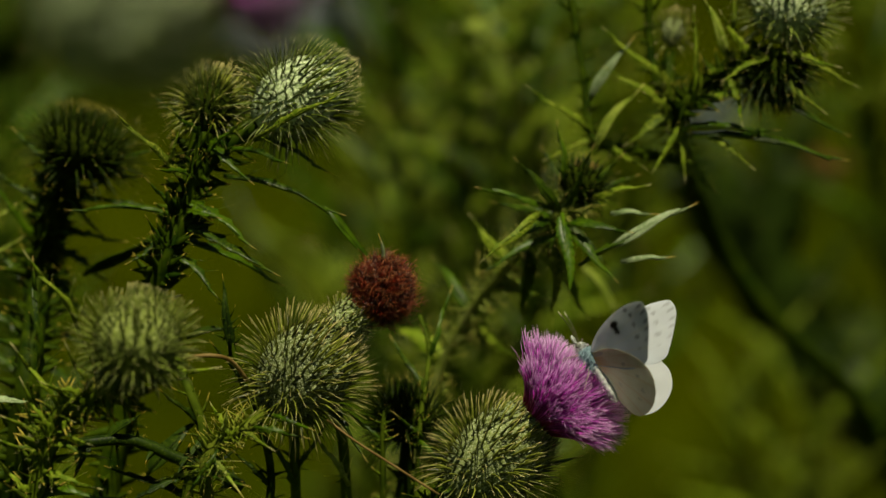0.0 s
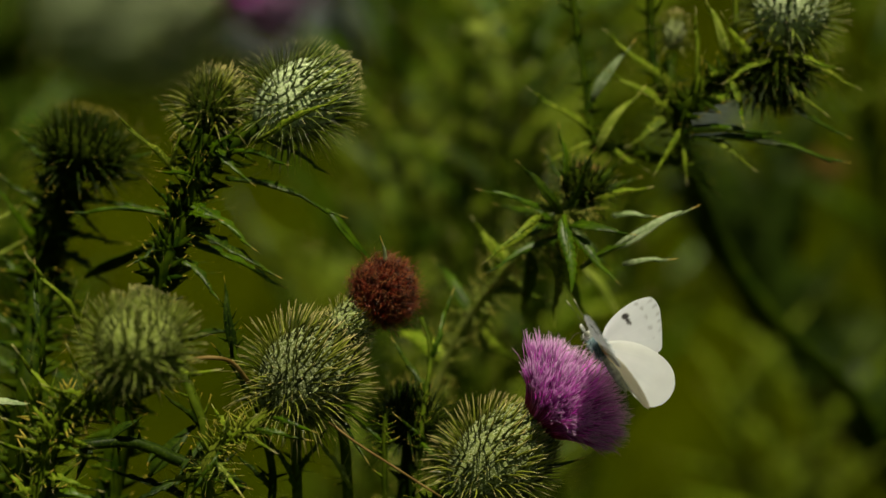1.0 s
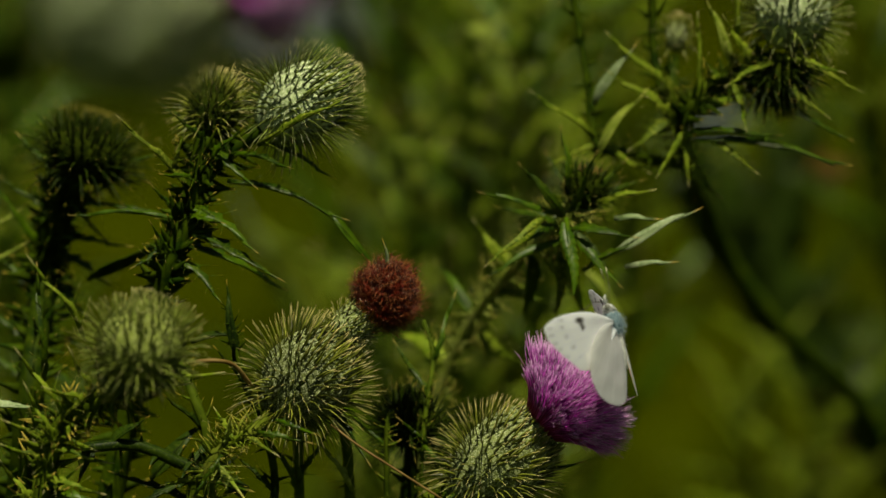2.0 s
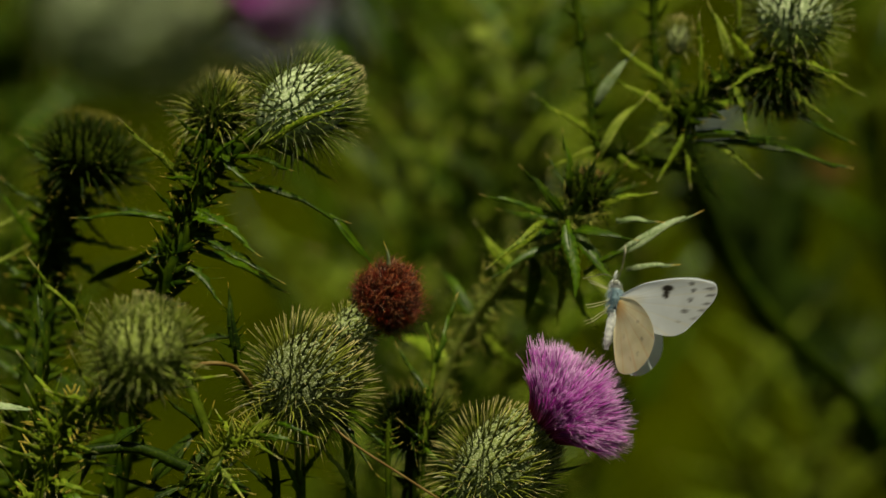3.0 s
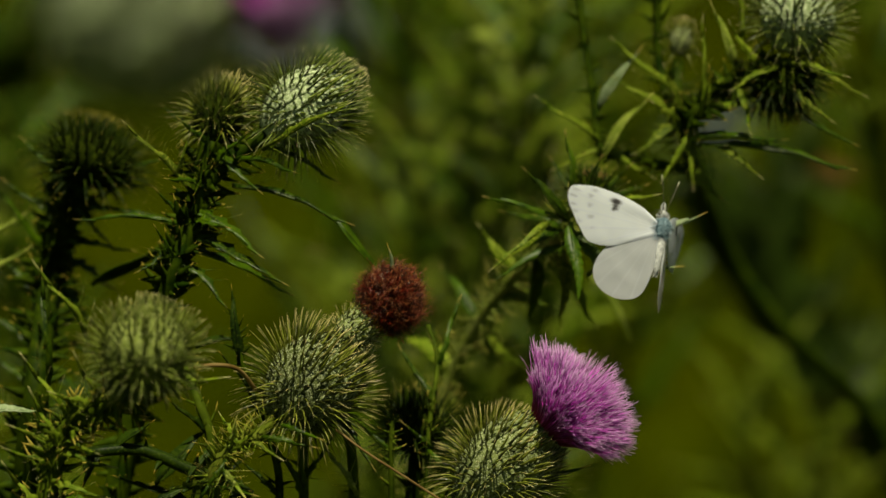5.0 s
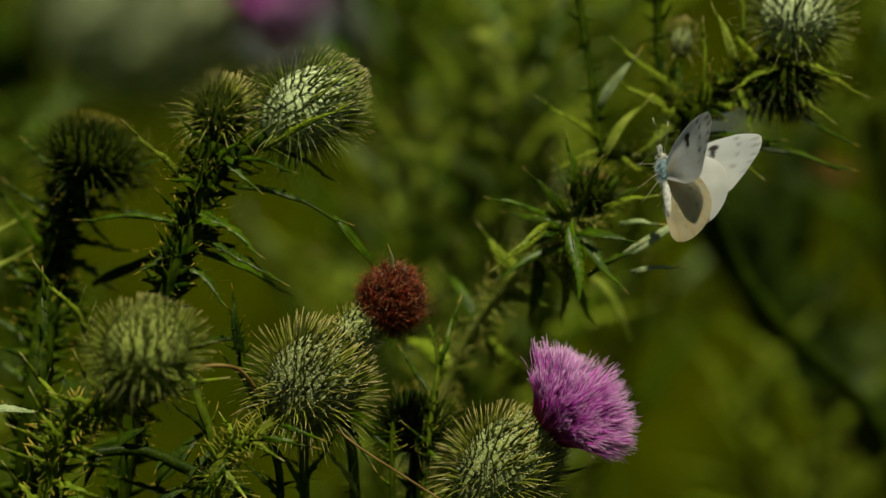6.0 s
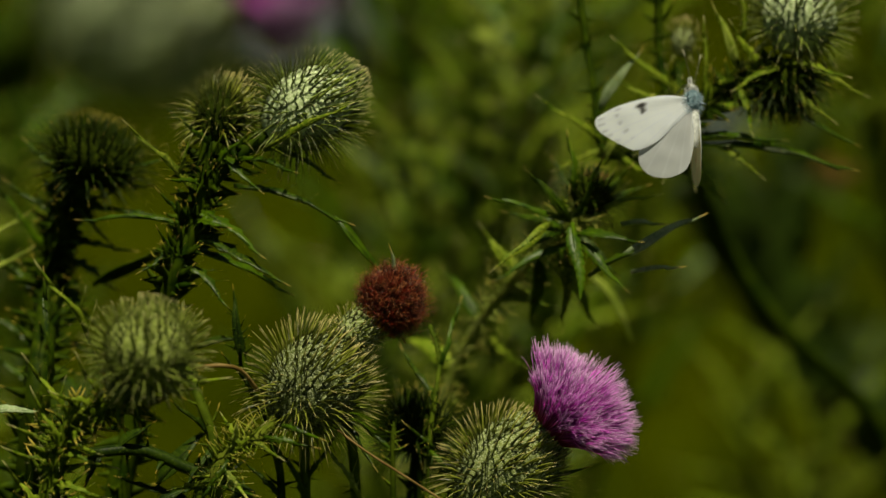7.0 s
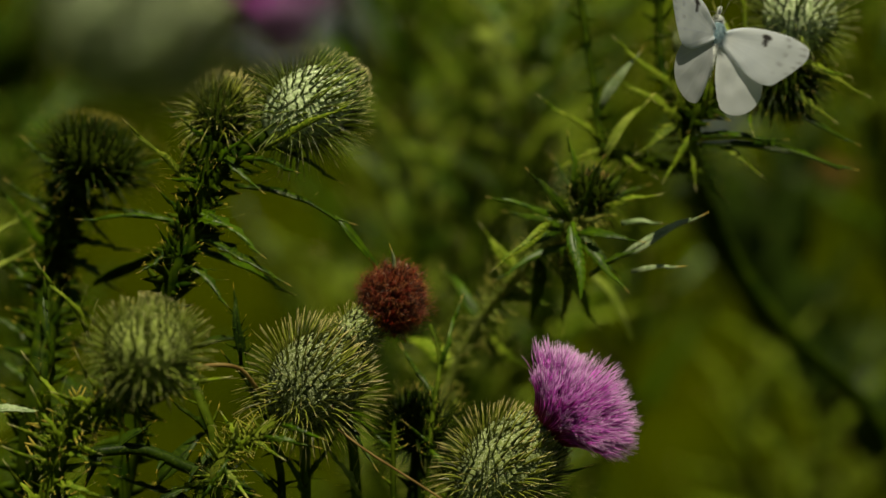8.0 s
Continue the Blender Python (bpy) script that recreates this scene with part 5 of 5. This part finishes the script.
    beats = [
        (0.0, 53, 53, -5, -2, -1, -1, -7, -6), (0.2, 60, 59, -3, -1, 2, 1, -5, -6), (0.4, 61, 60, -1, 1, 4, 2, -3, -7), (0.5, 60, 61, 0, 1, 7, 4, -2, -7),
        (0.6, 58, 57, 1, 1, -1, -1, -4, -5), (0.7, 53, 52, -1, -2, -10, -7, -6, -2), (0.8, 45, 44, 1, 0, -3, 1, -5, -4), (0.9, 38, 37, 2, 3, 1, 4, -5, -6),
        (1.0, 23, 24, 4, 5, 4, 7, -5, -8), (1.1, 15, 15, 6, 8, 6, 9, -4, -7), (1.2, 3, 1, 10, 13, 8, 11, -2, -6), (1.3, -6, -9, 12, 19, 5, 13, 2, -7),
        (1.4, -9, -4, 11, 16, 1, 9, 6, -1), (1.5, -25, -27, 13, 15, 3, 12, 9, 4), (1.6, -36, -38, 10, 13, 8, 14, 9, 4), (1.7, -37, -38, 8, 13, 8, 12, 8, 3),
        (2.8, 59, 59, 3, 15, -20, -21, 0, 0), (2.9, 64, 63, 1, 10, -27, -27, 1, 4), (3.0, 69, 69, 4, 11, -28, -26, 2, 9), (3.1, 70, 70, 2, 5, -14, -14, 1, 6),
        (3.2, 73, 72, 1, 1, -5, -6, 0, 3), (3.3, 63, 63, 0, -5, -4, -5, -1, 0), (3.4, 54, 55, 1, -2, 2, 1, -4, -2), (3.5, 45, 47, 0, -1, -1, -2, -8, -3),
        (3.6, 31, 33, 2, 3, -3, -3, -5, -4), (3.7, 19, 22, 12, 13, 6, 5, -1, -5), (3.8, 2, 0, 19, 18, 4, 3, -1, -2), (3.9, -16, -21, 22, 19, 3, 1, -1, 1),
        (4.0, -21, -27, 12, 7, 0, -3, -1, 4), (4.1, -26, -31, 11, 7, -8, -10, -1, 4), (4.2, -31, -37, 10, 6, -12, -14, -1, 4), (4.3, -30, -37, 7, 3, -12, -15, -1, 4),
        (4.4, -29, -37, 4, 1, -11, -15, -1, 4), (4.5, -28, -39, 5, 2, -11, -14, 0, 5), (4.6, -58, -58, 11, 7, -7, -10, 2, 3), (4.7, -72, -67, 22, 18, -3, -6, 3, 1),
        (5.8, 82, 86, 2, 0, 0, 3, -5, -1), (5.9, 73, 82, 4, -1, 12, 11, -8, 6), (6.0, 70, 77, 4, -4, 18, 12, -11, 13), (6.1, 61, 67, 4, 1, 20, 17, -8, 6),
        (6.2, 46, 47, 0, 1, 14, 13, -5, -1), (6.3, 36, 37, -1, 4, 8, 9, -2, -8), (6.4, 29, 31, 3, 4, 7, 8, -2, -6), (6.5, 15, 16, 11, 8, 0, 1, -3, -4),
        (6.6, -4, -3, 8, 6, -1, 1, -2, -2), (6.7, -14, -16, 3, 3, -3, -1, -2, -1), (6.8, -30, -31, 1, 0, -5, -3, -1, -1), (6.9, -55, -50, 4, 2, -4, -3, 0, -1),
        (7.0, -61, -55, 2, -2, -5, -6, 1, -1), (7.1, -59, -54, -3, -7, -14, -13, 0, -1), (7.2, -58, -52, -4, -9, -18, -17, 0, 0), (7.3, -55, -49, -2, -7, -23, -20, -1, 0),
        (7.4, -33, -35, -3, -6, -19, -20, -7, -4), (7.5, -15, -21, -5, -5, -13, -17, -12, -7), (7.6, -5, -10, 0, -2, -11, -14, -11, -6), (7.7, 3, 2, 1, -3, -15, -15, -9, -4),
        (7.8, 9, 7, 0, -4, -17, -18, -7, -1), (7.9, 15, 12, 2, -2, -13, -16, -5, 2), (8.0, 18, 15, 7, 3, -6, -10, -3, 5)]
    for side, sg in ((0, -1), (1, 1)):
        walk(fore[side], [(b[0], pose(sg * 0.0008, 0, 0.0005, 0, -sg * b[1 + side], 0) @ pose(0, 0, 0, 0, 0, sg * b[3 + side])) for b in beats])
        walk(hind[side], [(b[0], pose(sg * 0.0008, 0, 0.0003, 0, -sg * (b[1 + side] + b[5 + side]), 0) @ pose(0, 0, 0, 0, 0, sg * b[7 + side])) for b in beats])


motions()
